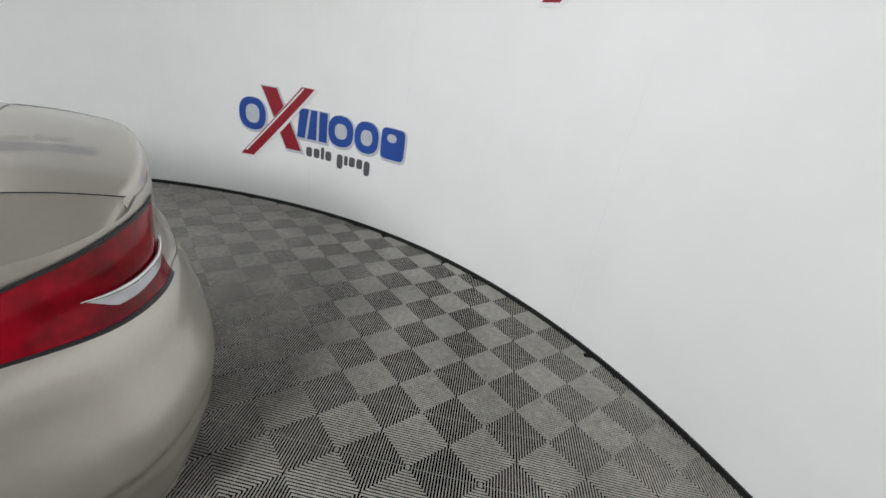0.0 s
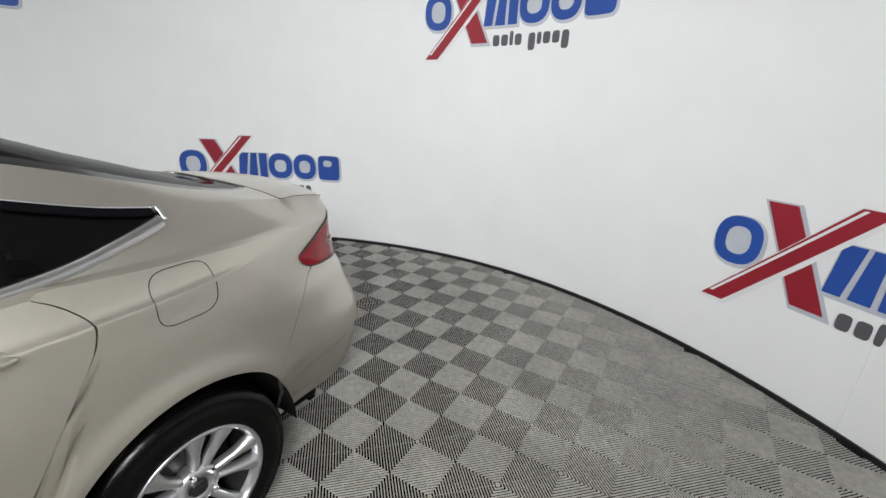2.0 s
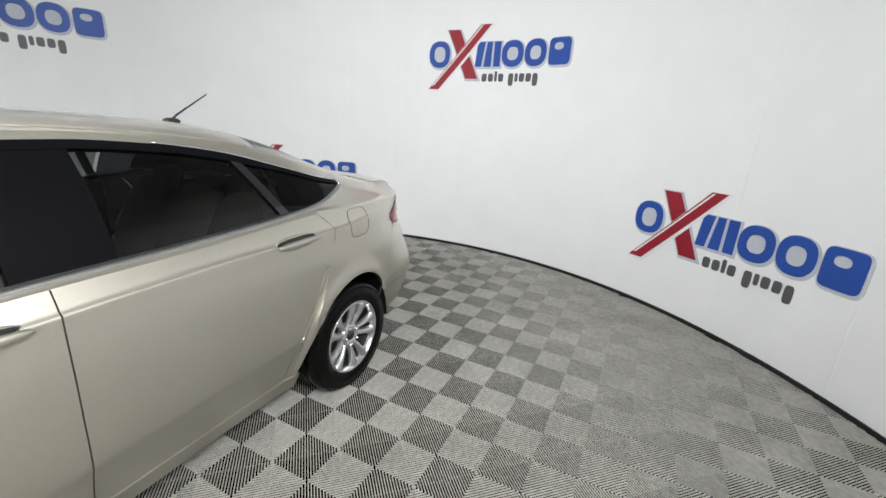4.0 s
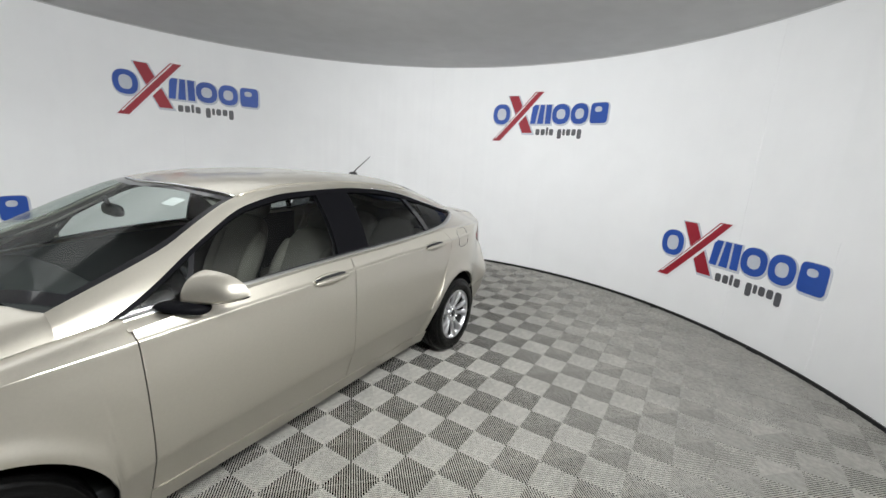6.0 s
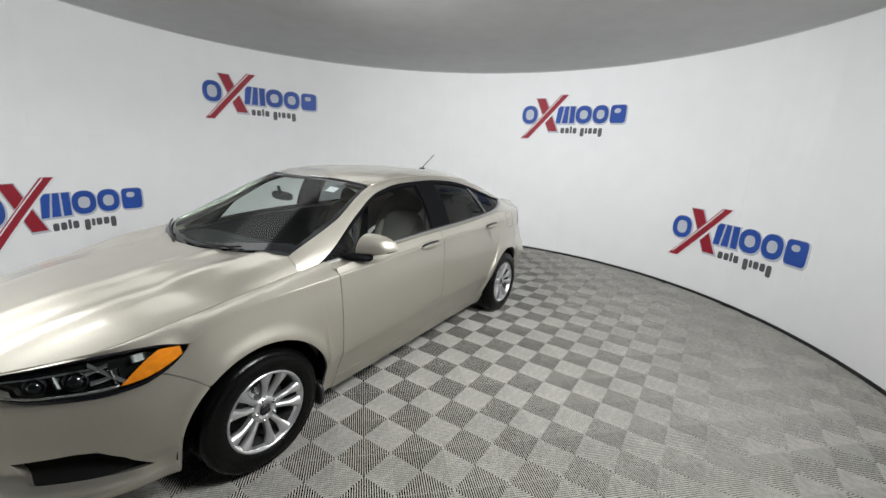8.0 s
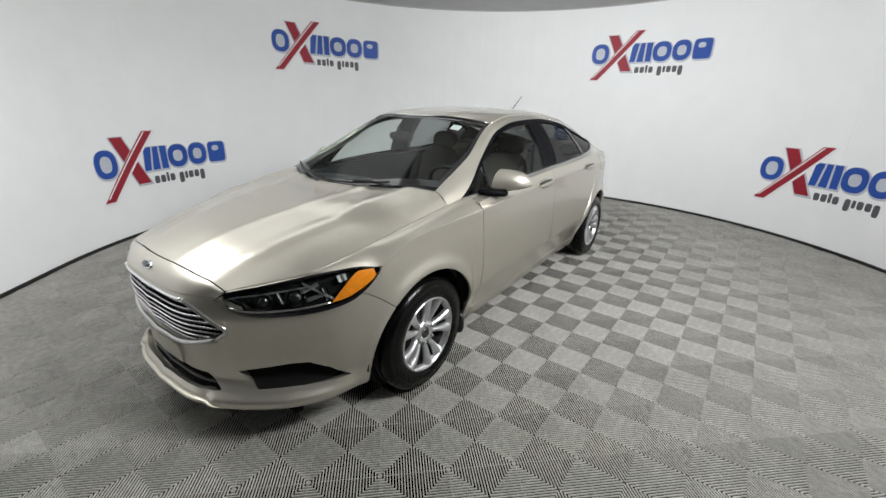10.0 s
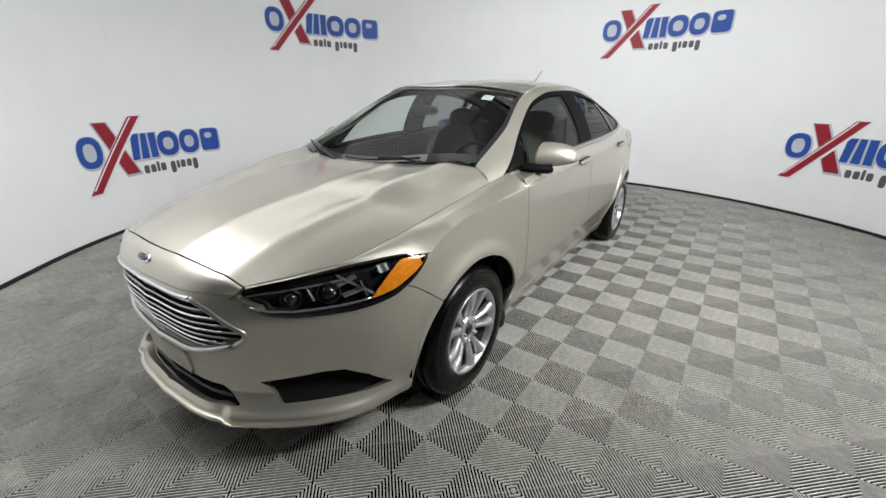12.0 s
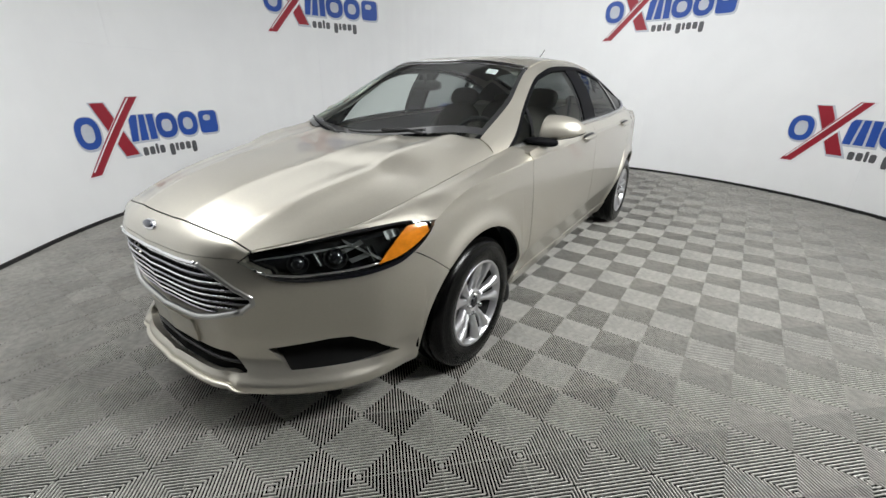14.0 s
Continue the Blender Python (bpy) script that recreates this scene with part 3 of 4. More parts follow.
def nose_sz(u, v):
    s = lerp(s_at(1.706), LONG, u ** 1.15)
    x = float(plan(s)[0])
    top = lamp_low(x) - 0.004 if x < 2.29 else lerp(0.727, 0.768, ease((x - 2.29) / 0.07))
    if x < 1.862:
        top = nose_line(x) - GAP
    low = max(lerp(0.195, 0.215, ease((x - 1.9) / 0.3)), arch(1.435, arch_r, x))
    return s, lerp(low, max(low + 0.002, top), v)


def snap(poly, p):
    """The nearest place on an outline."""
    best, n = None, len(poly)
    for i in range(n):
        a, b = Vector((*poly[i], 0)), Vector((*poly[(i + 1) % n], 0))
        d = b - a
        t = min(1.0, max(0.0, (Vector((*p, 0)) - a).dot(d) / d.length_squared))
        q = a + d * t
        far = (q - Vector((*p, 0))).length
        if best is None or far < best[0]:
            best = (far, q.x, q.y)
    return best[1], best[2]


def bumper_skin(nu, nv, polys):
    """The nose's skin with clean-edged openings, as a function for sheet() and its test for open cells."""
    spots = {(i, j): nose_sz(i / nu, j / nv) for i in range(nu + 1) for j in range(nv + 1)}
    flat = {k: (float(plan(s)[1]), z) for k, (s, z) in spots.items()}
    gone = {}
    for i in range(nu):
        for j in range(nv):
            c = [flat[i + a, j + b] for a in (0, 1) for b in (0, 1)]
            mid = (sum(p[0] for p in c) / 4, sum(p[1] for p in c) / 4)
            for poly in polys:
                if inside(poly, mid):
                    gone[i, j] = poly
    moved = {}
    for (i, j), poly in gone.items():
        for a in (0, 1):
            for b in (0, 1):
                k = (i + a, j + b)
                around = [(k[0] + da, k[1] + db) for da in (-1, 0) for db in (-1, 0)]
                if any(c not in gone and 0 <= c[0] < nu and 0 <= c[1] < nv for c in around) and k[0] < nu:
                    y, z = snap(poly, flat[k])
                    moved[k] = (s_front(max(0.0, y)), z)

    def f(u, v):
        k = (round(u * nu), round(v * nv))
        return flank(*moved.get(k, spots[k]))

    return f, lambda u, v: (int(u * nu), int(v * nv)) in gone


skin, open_cell = bumper_skin(120, 60, (GRILLE, INTAKE, FOG))
both("front_bumper", skin, 120, 60, PAINT, skip=open_cell, flange=0.03)


def backing(u, v):
    return flank(lerp(s_at(1.93), LONG, u), lerp(0.26, 0.80, v), -0.05)


both("bumper_backing", backing, 30, 14, HOUSING_M, "black plastic behind the openings", 0.0)


def rim_tube(poly, lift, r, closed=True):
    """A round bead on the nose along an outline in half width and height."""
    pts = []
    n = len(poly)
    for i in range(n if closed else n - 1):
        (y0, z0), (y1, z1) = poly[i], poly[(i + 1) % n]
        for k in range(8):
            y, z = lerp(y0, y1, k / 8), lerp(z0, z1, k / 8)
            if y >= 0:
                pts.append(flank(s_front(y), z, lift))
    return pts


def mirrored(pts):
    return [(p[0], -p[1], p[2]) for p in pts]


def whole_line(y_end, z_of, lift, n=40):
    """Points across the nose from one half width to the other."""
    out = []
    for k in range(n + 1):
        q = lerp(-y_end, y_end, k / n)
        p = flank(s_front(abs(q)), z_of(abs(q)), lift)
        out.append((p[0], math.copysign(p[1], q), p[2]))
    return out


grille_half = curve([0.513, 0.536, 0.574, 0.608, 0.632, 0.71, 0.746], [0.20, 0.33, 0.46, 0.502, 0.505, 0.40, 0.33])
grille_root = part("grille", tube(bmesh.new(), whole_line(0.33, lambda y: 0.750 - 0.02 * y, -0.002), 0.008), CHROME, car, "chrome bar grille in a chrome surround")
part("surround", tube(bmesh.new(), whole_line(0.46, curve([0.0, 0.20, 0.33, 0.46], [0.497, 0.506, 0.529, 0.568]), 0.0), 0.013), SATIN, grille_root)
for flip_side in (1, -1):
    pts = rim_tube([(0.33, 0.746), (0.40, 0.710), (0.505, 0.632), (0.506, 0.606), (0.46, 0.569), (0.455, 0.567)], 0.001, 0.012, closed=False)
    part("surround", tube(bmesh.new(), pts if flip_side > 0 else mirrored(pts), 0.009), SATIN, grille_root)
for k in range(8):
    zk = 0.729 - 0.0262 * k
    part("grille_bar", tube(bmesh.new(), whole_line(grille_half(zk) - 0.015, lambda y: zk - 0.01 * y, -0.016), 0.0046, 8), DARK_CHROME if k % 2 else CHROME, grille_root)
    part("grille_blade", tube(bmesh.new(), whole_line(grille_half(zk) - 0.02, lambda y: zk - 0.012 - 0.01 * y, -0.026), 0.005, 6), GLOSS_BLACK, grille_root)
for zk in (0.340, 0.312):
    part("intake_bar", tube(bmesh.new(), whole_line(0.40, lambda y: zk, -0.03), 0.008, 6), BLACK_M, car)
both("fog_recess", lambda u, v: flank(s_front(lerp(0.50, 0.852, u)), lerp(0.27, 0.46, v), -0.035), 16, 8, HOUSING_M, "black fog lamp recess", 0.0)

def plate_panel(u, v):
    q = lerp(-0.18, 0.18, u)
    p = flank(s_front(abs(q)), lerp(0.370, 0.470, v), 0.010)
    return (p[0], math.copysign(p[1], q), p[2])


part("plate_mount", sheet(plate_panel, 16, 6, 0.016), PAINT, car, "blank plate mount on the bumper")
part("bumper_lip", tube(bmesh.new(), whole_line(0.46, lambda y: 0.238, 0.004), [0.013 * min(1.0, 0.05 + k / 6, 0.05 + (40 - k) / 6) for k in range(41)], 10), PAINT, car)


def tail(u, v):
    s = lerp(0.0, s_at(-1.757), u)
    low = max(0.22, arch(-1.43, arch_r, float(plan(s)[0])))
    return flank(s, lerp(low, max(low + 0.002, tail_top(s) - GAP), v))


both("rear_bumper", tail, 70, 44, PAINT)
LIP_S = 0.50


def face_top(s):
    """Upper edge of the boot's end face."""
    x = float(plan(s)[0])
    return lerp(1.098, shoulder_z(max(-2.36, x)), ease((s - LIP_S + 0.06) / 0.10))


both("boot_face", lambda u, v: flank(lerp(0.0, s_at(-2.0), u), lerp(tail_top(lerp(0.0, s_at(-2.0), u)) + GAP, face_top(lerp(0.0, s_at(-2.0), u)), v)), 60, 24, PAINT)
both("inner_shell", lambda u, v: flank(lerp(0.0, s_at(-1.45), u), lerp(max(0.40, arch(-1.43, arch_r + 0.04, float(plan(lerp(0.0, s_at(-1.45), u))[0]))), (1.098 if lerp(0.0, s_at(-1.45), u) < LIP_S + 0.05 else shoulder_z(float(plan(lerp(0.0, s_at(-1.45), u))[0]))), v), -0.008), 50, 20, PAINT, flange=0.0)
both("rear_bumper_trim", lambda u, v: flank(lerp(0.0, s_at(-1.9), u), lerp(0.19, 0.225, v), -0.012), 30, 3, BLACK_M, "black lower trim")

# fender tops and bonnet
bonnet_y = curve([1.05, 1.5, 1.83, 2.0, 2.15, 2.30, 2.36], [0.776, 0.770, 0.738, 0.695, 0.605, 0.485, 0.40])
bonnet_z = curve([1.05, 1.5, 1.83, 2.0, 2.15, 2.30], [1.010, 0.950, 0.890, 0.853, 0.826, 0.800])
bonnet_mid = curve([1.05, 1.36, 1.8, 2.1, 2.28, 2.36, 2.42], [1.072, 1.060, 1.015, 0.958, 0.897, 0.856, 0.82])


def fender_top(u, v):
    x = lerp(0.948, 2.285, u)
    a = Vector(flank(s_at(x), wing_top(x))) if x < 1.76 else Vector((x, lamp_top_y(x), lamp_top_z(x)))
    b = Vector((x, bonnet_y(x) + 0.0015, bonnet_z(x) - 0.0005))
    p = a.lerp(b, v)
    p.z += 0.016 * math.sin(math.pi * v) * (1 - 0.7 * u)
    return p


both("fender_top", fender_top, 50, 8, PAINT)


def bonnet(u, v):
    q = 2 * v - 1
    back, front = lerp(1.362, 1.098, min(1.0, abs(q) * 1.10) ** 2.0), lerp(2.348, 2.288, abs(q) ** 2.0)
    x = lerp(back, front, u)
    y = -q * (bonnet_y(x) - 0.0015)
    ze, zm = bonnet_z(x), bonnet_mid(x)
    z = ze + (zm - ze) * (1 - abs(q) ** lerp(13.0, 2.3, ease(u / 0.45)))
    z += 0.013 * math.exp(-((abs(y) - lerp(0.56, 0.42, u)) / 0.045) ** 2) * (1 - u * 0.5) + 0.008 * math.exp(-((abs(y) - lerp(0.30, 0.17, u)) / 0.032) ** 2) * (1 - 0.7 * u)
    z += 0.010 * ease((0.14 - u) / 0.14) * ease((1 - abs(q)) / 0.12)
    return (x, y, z)


part("bonnet", sheet(bonnet, 50, 64), PAINT, car)


def nose_top(x):
    return lerp(0.727, 0.768, ease((x - 2.29) / 0.07))


def nose_cap(u, v):
    q = 2 * v - 1
    a = Vector(bonnet(1.0, v)) + Vector((0.005, 0, -0.003))
    s = s_front(abs(q) * 0.505)
    e = flank(s, nose_top(float(plan(s)[0])) + 0.002, 0.0)
    p = a.lerp(Vector((e[0], math.copysign(e[1], -q), e[2])), u)
    return p + Vector((0.55, 0, 0.85)) * 0.012 * math.sin(math.pi * u)


part("nose_panel", sheet(nose_cap, 10, 40), PAINT, car)


# headlamps
def lamp_skin(u, v, lift=0.0):
    x = lerp(1.765, 2.328, u)
    a, b = Vector(flank(s_at(x), lamp_low(x))), Vector((x, lamp_top_y(x), lamp_top_z(x)))
    p = a.lerp(b, v)
    n = Vector((0.65, 0.72, 0.35)).normalized()
    return p + n * (lift + 0.012 * math.sin(math.pi * v) * min(1, 6 * u * (1 - u)))


for side in (1, -1):
    hl = part("headlamp", sheet(lambda u, v: lamp_skin(u, v, -0.045), 30, 8, 0.0, side), GLOSS_BLACK, car, "clear headlamp with dark housing and amber marker")
    part("lens", sheet(lambda u, v: lamp_skin(u, lerp(0.02, 0.98, v), 0.003), 30, 8, 0.004, side), CLEAR_GLASS, hl, "clear plastic lens")
    part("bezel", sheet(lambda u, v: lamp_skin(u, lerp(-0.03, 0.06, v), 0.005), 30, 2, 0.01, side), GLOSS_BLACK, hl)
    part("bezel", sheet(lambda u, v: lamp_skin(u, lerp(0.965, 1.02, v), 0.005), 30, 2, 0.01, side), GLOSS_BLACK, hl)
    part("amber_marker", sheet(lambda u, v: lamp_skin(lerp(0.035, lerp(0.40, 0.15, v), u), lerp(0.13, 0.84, v), -0.003), 12, 6, 0.01, side), AMBER, hl, "amber plastic marker")
    for cu, r in ((0.60, 0.030), (0.78, 0.026)):
        c = lamp_skin(cu, 0.5, -0.028)
        bm = bmesh.new()
        bmesh.ops.create_uvsphere(bm, u_segments=20, v_segments=12, radius=r)
        bmesh.ops.transform(bm, matrix=pose(c[0], side * c[1], c[2]), verts=bm.verts)
        part("projector", bm, GLOSS_BLACK, hl, "glass projector eye")
        bm = bmesh.new()
        lathe(bm, [(r * 1.05, -0.01), (r * 1.35, 0.012), (r * 1.4, 0.010), (r * 1.1, -0.015)], 24)
        bmesh.ops.transform(bm, matrix=pose(c[0], side * c[1], c[2], 0, 0, -40 if side > 0 else -140), verts=bm.verts)
        part("projector_ring", bm, DISC_M, hl)
    part("reflector", sheet(lambda u, v: lamp_skin(lerp(0.39, 0.45, u), lerp(0.22, 0.60, v), -0.026 - 0.016 * math.sin(9 * u)), 10, 6, 0.0, side), DISC_M, hl)
    part("reflector", sheet(lambda u, v: lamp_skin(lerp(0.66, 0.71, u), lerp(0.35, 0.72, v), -0.024 - 0.012 * math.sin(8 * u)), 6, 4, 0.0, side), DISC_M, hl)
    part("reflector", sheet(lambda u, v: lamp_skin(lerp(0.21, 0.30, u), lerp(0.64, 0.86, v), -0.014 - 0.012 * math.sin(5 * u)), 6, 4, 0.0, side), DISC_M, hl)
    for (u0, v0), (u1, v1) in (((0.37, 0.20), (0.52, 0.84)), ((0.43, 0.74), (0.56, 0.60)), ((0.41, 0.44), (0.54, 0.36))):
        blade = lambda u, v: lamp_skin(lerp(u0, u1, u) + 0.006 * (v - 0.5), lerp(v0, v1, u) + 0.09 * (v - 0.5), -0.010 - 0.018 * v)
        part("inner_fin", sheet(blade, 8, 2, 0.002, side), ALLOY, hl, "bright plated fin")
    part("inner_fin", sheet(lambda u, v: lamp_skin(lerp(0.50, 0.95, u), lerp(0.70, 0.74, v), -0.012), 14, 2, 0.006, side), ALLOY, hl)
    strip = [lamp_skin(lerp(0.40, 0.97, k / 16), 0.16, 0.0) for k in range(17)]
    part("light_strip", tube(bmesh.new(), [(p[0], side * p[1], p[2]) for p in strip], 0.005, 6), CHROME, hl)


# tail lamps
def tail_lamp(u, v, lift=0.0):
    s = lerp(LAMP_S0, LAMP_S1, u)
    low, high = lamp_foot(u), lamp_head(u)
    return flank(s, lerp(low, high, v), lift + 0.008 * math.sin(math.pi * v) * min(1, 8 * u * (1 - u) + 0.1))


bead_v = curve([0.45, 0.55, 0.68, 0.85, 1.0], [0.46, 0.40, 0.36, 0.38, 0.45])
for side in (1, -1):
    tl = part("tail_lamp", sheet(lambda u, v: tail_lamp(u, v, 0.004), 40, 10, 0.012, side), RED_LENS, car, "red tail lamp with white strip")
    part("reverse_strip", sheet(lambda u, v: tail_lamp(lerp(0.47, 0.99, u), bead_v(lerp(0.47, 0.99, u)) - lerp(0.18 * min(1, 5 * u) * (1 - 0.3 * u), 0.0, v), 0.0075), 24, 4, 0.004, side), WHITE_LENS, tl, "white reversing light strip")
    bead = [tail_lamp(lerp(0.455, 1.0, k / 20), bead_v(lerp(0.455, 1.0, k / 20)) + 0.02, 0.012) for k in range(21)]
    part("chrome_bead", tube(bmesh.new(), [(p[0], side * p[1], p[2]) for p in bead], [0.002 + 0.004 * min(1, k / 5) for k in range(21)], 6), CHROME, tl)
    part("dark_edge", sheet(lambda u, v: tail_lamp(u, lerp(0.975, 1.02, v), 0.0055), 40, 2, 0.004, side), BLACK_M, tl)
    part("dark_edge", sheet(lambda u, v: tail_lamp(u, lerp(-0.03, 0.03, v), 0.0055), 40, 2, 0.004, side), BLACK_M, tl)


# greenhouse
def frame_strip(u, v):
    x = lerp(-1.56, 1.125, u)
    w0 = min(0.97, (dlo_top(x) - belt_z(x)) / (rail_z(x) - belt_z(x)))
    return house(x, lerp(max(0.0, w0), max(1.064, 2.004 - 0.93 * glass_k(x)) if x < -1.12 else 1.064, v))


def ledge(u, v):
    x = lerp(-1.22, 0.958, u)
    return Vector(flank(s_at(x), belt_low(x))).lerp(Vector(house_at(x, dlo_low(x) - 0.004)), v)


both("belt_ledge", ledge, 60, 3, PAINT, flange=0.004)
both("window_frame_rail", frame_strip, 70, 6, PAINT)


def lid_edge(x):
    """Side edge of the boot lid at this x."""
    front, back = Vector(house(-2.088, 1.075)), Vector(flank(LIP_S, 1.11, -0.002))
    k = min(1.0, max(0.0, (front.x - x) / (front.x - back.x)))
    p = front.lerp(back, k)
    p.z = lerp(front.z, 1.112, k) + 0.008 * math.sin(math.pi * k)
    return p + Vector((0, 0.004, 0))


def quarter_upper(u, v):
    x = lerp(flank(LIP_S, 1.1)[0] + 0.006, -1.06, u)
    a = Vector(flank(s_at(x), shoulder_z(x)))
    w1 = min(1.075, 2.004 - 0.93 * glass_k(x))
    if x > -1.555:
        w1 = max(0.0, (dlo_low(x) - belt_z(x)) / (rail_z(x) - belt_z(x)))
    side = a.lerp(Vector(house(x, 0)), v / 0.15) if v < 0.15 else Vector(house(x, lerp(0, w1, (v - 0.15) / 0.85)))
    flat = a.lerp(lid_edge(x) if x < -2.088 else Vector(house(x, w1)), v)
    flat.y -= 0.006 * math.sin(math.pi * v)
    return side.lerp(flat, ease((-1.60 - x) / 0.48))


both("deck_corner", lambda u, v: house(lerp(-2.085, -1.45, u), lerp(1.072, max(1.0721, 2.004 - 0.93 * glass_k(lerp(-2.085, -1.45, u))), v)), 40, 8, PAINT, flange=0.004)
both("rear_shoulder", quarter_upper, 110, 28, PAINT)


def roof(u, v):
    q = 2 * v - 1
    x = lerp(lerp(-1.17, -1.10, q * q), lerp(0.53, 0.345, q * q), u)
    p = house(x, 2 - abs(q) * 0.94)
    return (p[0], math.copysign(p[1], -q), p[2])


part("roof", sheet(roof, 40, 36), PAINT, car)


def screen(u, v):
    q = 2 * v - 1
    x = lerp(lerp(0.54, 0.355, q * q), lerp(1.37, 1.09, q * q), u)
    p = house(x, 2 - abs(q) * 0.94, -0.004)
    return (p[0], math.copysign(p[1], -q), p[2])


part("windscreen", sheet(screen, 24, 32, 0.004), SCREEN_GLASS, car, "clear laminated windscreen")




def back_glass(u, v):
    q = 2 * v - 1
    x = lerp(-2.082 + 0.03 * abs(q) ** 6, lerp(-1.18, -1.11, q * q), u)
    p = house(x, 2 - abs(q) * 0.93 * glass_k(x), -0.003)
    return (p[0], math.copysign(p[1], -q), p[2])


for a, b in ((0.0, 0.045), (0.955, 1.0)):
    part("glass_border", sheet(lambda u, v: tuple(Vector(back_glass(u, lerp(a, b, v))) + Vector((0, 0, 0.0015))), 24, 2, 0.0), GLOSS_BLACK, car, "black printed glass border")
part("rear_window", sheet(back_glass, 24, 32, 0.004), TINT_GLASS, car, "dark tinted rear window")


def boot_lid(u, v):
    q = 2 * v - 1
    front = Vector(house(-2.088, 2 - abs(q) * 0.925))
    s = abs(q) * LIP_S
    back = Vector(flank(s, 1.11, -0.002))
    k = 1 - u
    p = front.lerp(back, k)
    p.z = lerp(front.z, lerp(1.138, 1.112, q * q), k) + 0.008 * math.sin(math.pi * k)
    if k > 0.93:
        p.z -= 0.030 * ((k - 0.93) / 0.07) ** 2
    return (p.x, math.copysign(p.y, -q), p.z)


for side in (1, -1):
    pts = [Vector(boot_lid(1.0, lerp(0.5, 0.005, k / 14))) for k in range(15)] + [lid_edge(lerp(-2.095, flank(LIP_S, 1.11)[0], k / 10)) for k in range(11)]
    part("lid_seam", tube(bmesh.new(), [(p.x, side * abs(p.y), p.z + 0.0003) for p in pts], 0.0015, 6), BLACK_M, car, "dark gap round the boot lid")
part("boot_lid", sheet(boot_lid, 40, 40, 0.03), PAINT, car)


def pane(x0, x1, inset=0.006):
    def f(u, v):
        x = lerp(x0, x1, u)
        return house_at(x, lerp(dlo_low(x) + 0.002, max(dlo_low(x) + 0.004, dlo_top(x) - 0.004), v), -inset)
    return f


both("front_quarter_pane", pane(0.70, 1.0), 12, 10, TINT_GLASS, "dark corner window", 0.003)
both("front_window", pane(-0.12, 0.69), 30, 10, CLEAR_GLASS, "clear front side window", 0.003)
both("rear_side_window", pane(-1.02, -0.30), 24, 10, REAR_GLASS, "tinted rear side window", 0.003)
both("quarter_window", pane(-1.54, -1.04), 24, 10, DARK_GLASS, "dark quarter window", 0.003)
both("centre_pillar", pane(-0.34, -0.09, 0.001), 6, 10, PILLAR_M, "black pillar film", 0.03)


def slanted(x_low, x_high, wide, inset=0.0):
    """A dark upright bar in the window band."""
    def f(u, v):
        x = lerp(x_low, x_high, v) + (u - 0.5) * wide
        return house_at(x, lerp(dlo_low(x), max(dlo_low(x) + 0.003, dlo_top(x) - 0.002), v), -inset)
    return f


both("window_divider", slanted(-1.03, -0.90, 0.05, 0.0), 3, 8, GLOSS_BLACK, "black window divider", 0.02)
both("mirror_sail", slanted(0.745, 0.635, 0.028, 0.0), 3, 8, GLOSS_BLACK, "black window divider", 0.02)


def seal(low):
    def f(u, v):
        x = lerp(-1.53, 0.995, u)
        z0, z1 = dlo_low(x), dlo_top(x)
        t = min(lerp(lerp(0.014, 0.024, ease((x + 1.15) / 0.2)), 0.015, ease((x - 0.1) / 0.4)), (z1 - z0) * 0.5)
        return house_at(x, lerp(z0, z0 + t * 0.5, v) if low else lerp(z1 - t, z1 + 0.002, v), 0.001)
    return f


both("upper_window_seal", seal(False), 70, 3, PILLAR_M, "black window seal", 0.02)
both("lower_window_seal", seal(True), 70, 2, BLACK_M, "black window seal", 0.01)


def belt_strip(u, v):
    x = lerp(-1.535, 1.0, u)
    return house_at(x, dlo_low(x) + lerp(lerp(-0.016, -0.022, ease((-0.9 - x) / 0.5)), 0.004, v), 0.009 * (0.35 + math.sin(math.pi * v)))


both("belt_strip", belt_strip, 80, 4, SATIN, "bright metal strip under the windows", 0.006)
for side in (1, -1):
    line = [house_at(x, dlo_top(x) + 0.004, 0.004) for x in np.linspace(-1.545, -0.6, 30)]
    part("upper_strip", tube(bmesh.new(), [(p[0], side * p[1], p[2]) for p in line], 0.004, 6), CHROME, car)
    line = [house_at(-1.545, lerp(dlo_low(-1.545) - 0.012, dlo_top(-1.545) + 0.006, k / 6), 0.004) for k in range(7)]
    part("upper_strip", tube(bmesh.new(), [(p[0], side * p[1], p[2]) for p in line], 0.007, 6), CHROME, car)
    line = [house(x, 1.062, 0.002) for x in np.linspace(-1.05, 0.34, 40)]
    part("roof_moulding", tube(bmesh.new(), [(p[0], side * p[1], p[2]) for p in line], 0.006, 6), PAINT, car)


# screen border, cowl and wipers
def screen_at(t, q, lift=-0.002):
    x = lerp(lerp(0.54, 0.355, q * q), lerp(1.37, 1.09, q * q), t)
    p = house(x, 2 - abs(q) * 0.94, lift)
    return (p[0], math.copysign(p[1], -q), p[2])


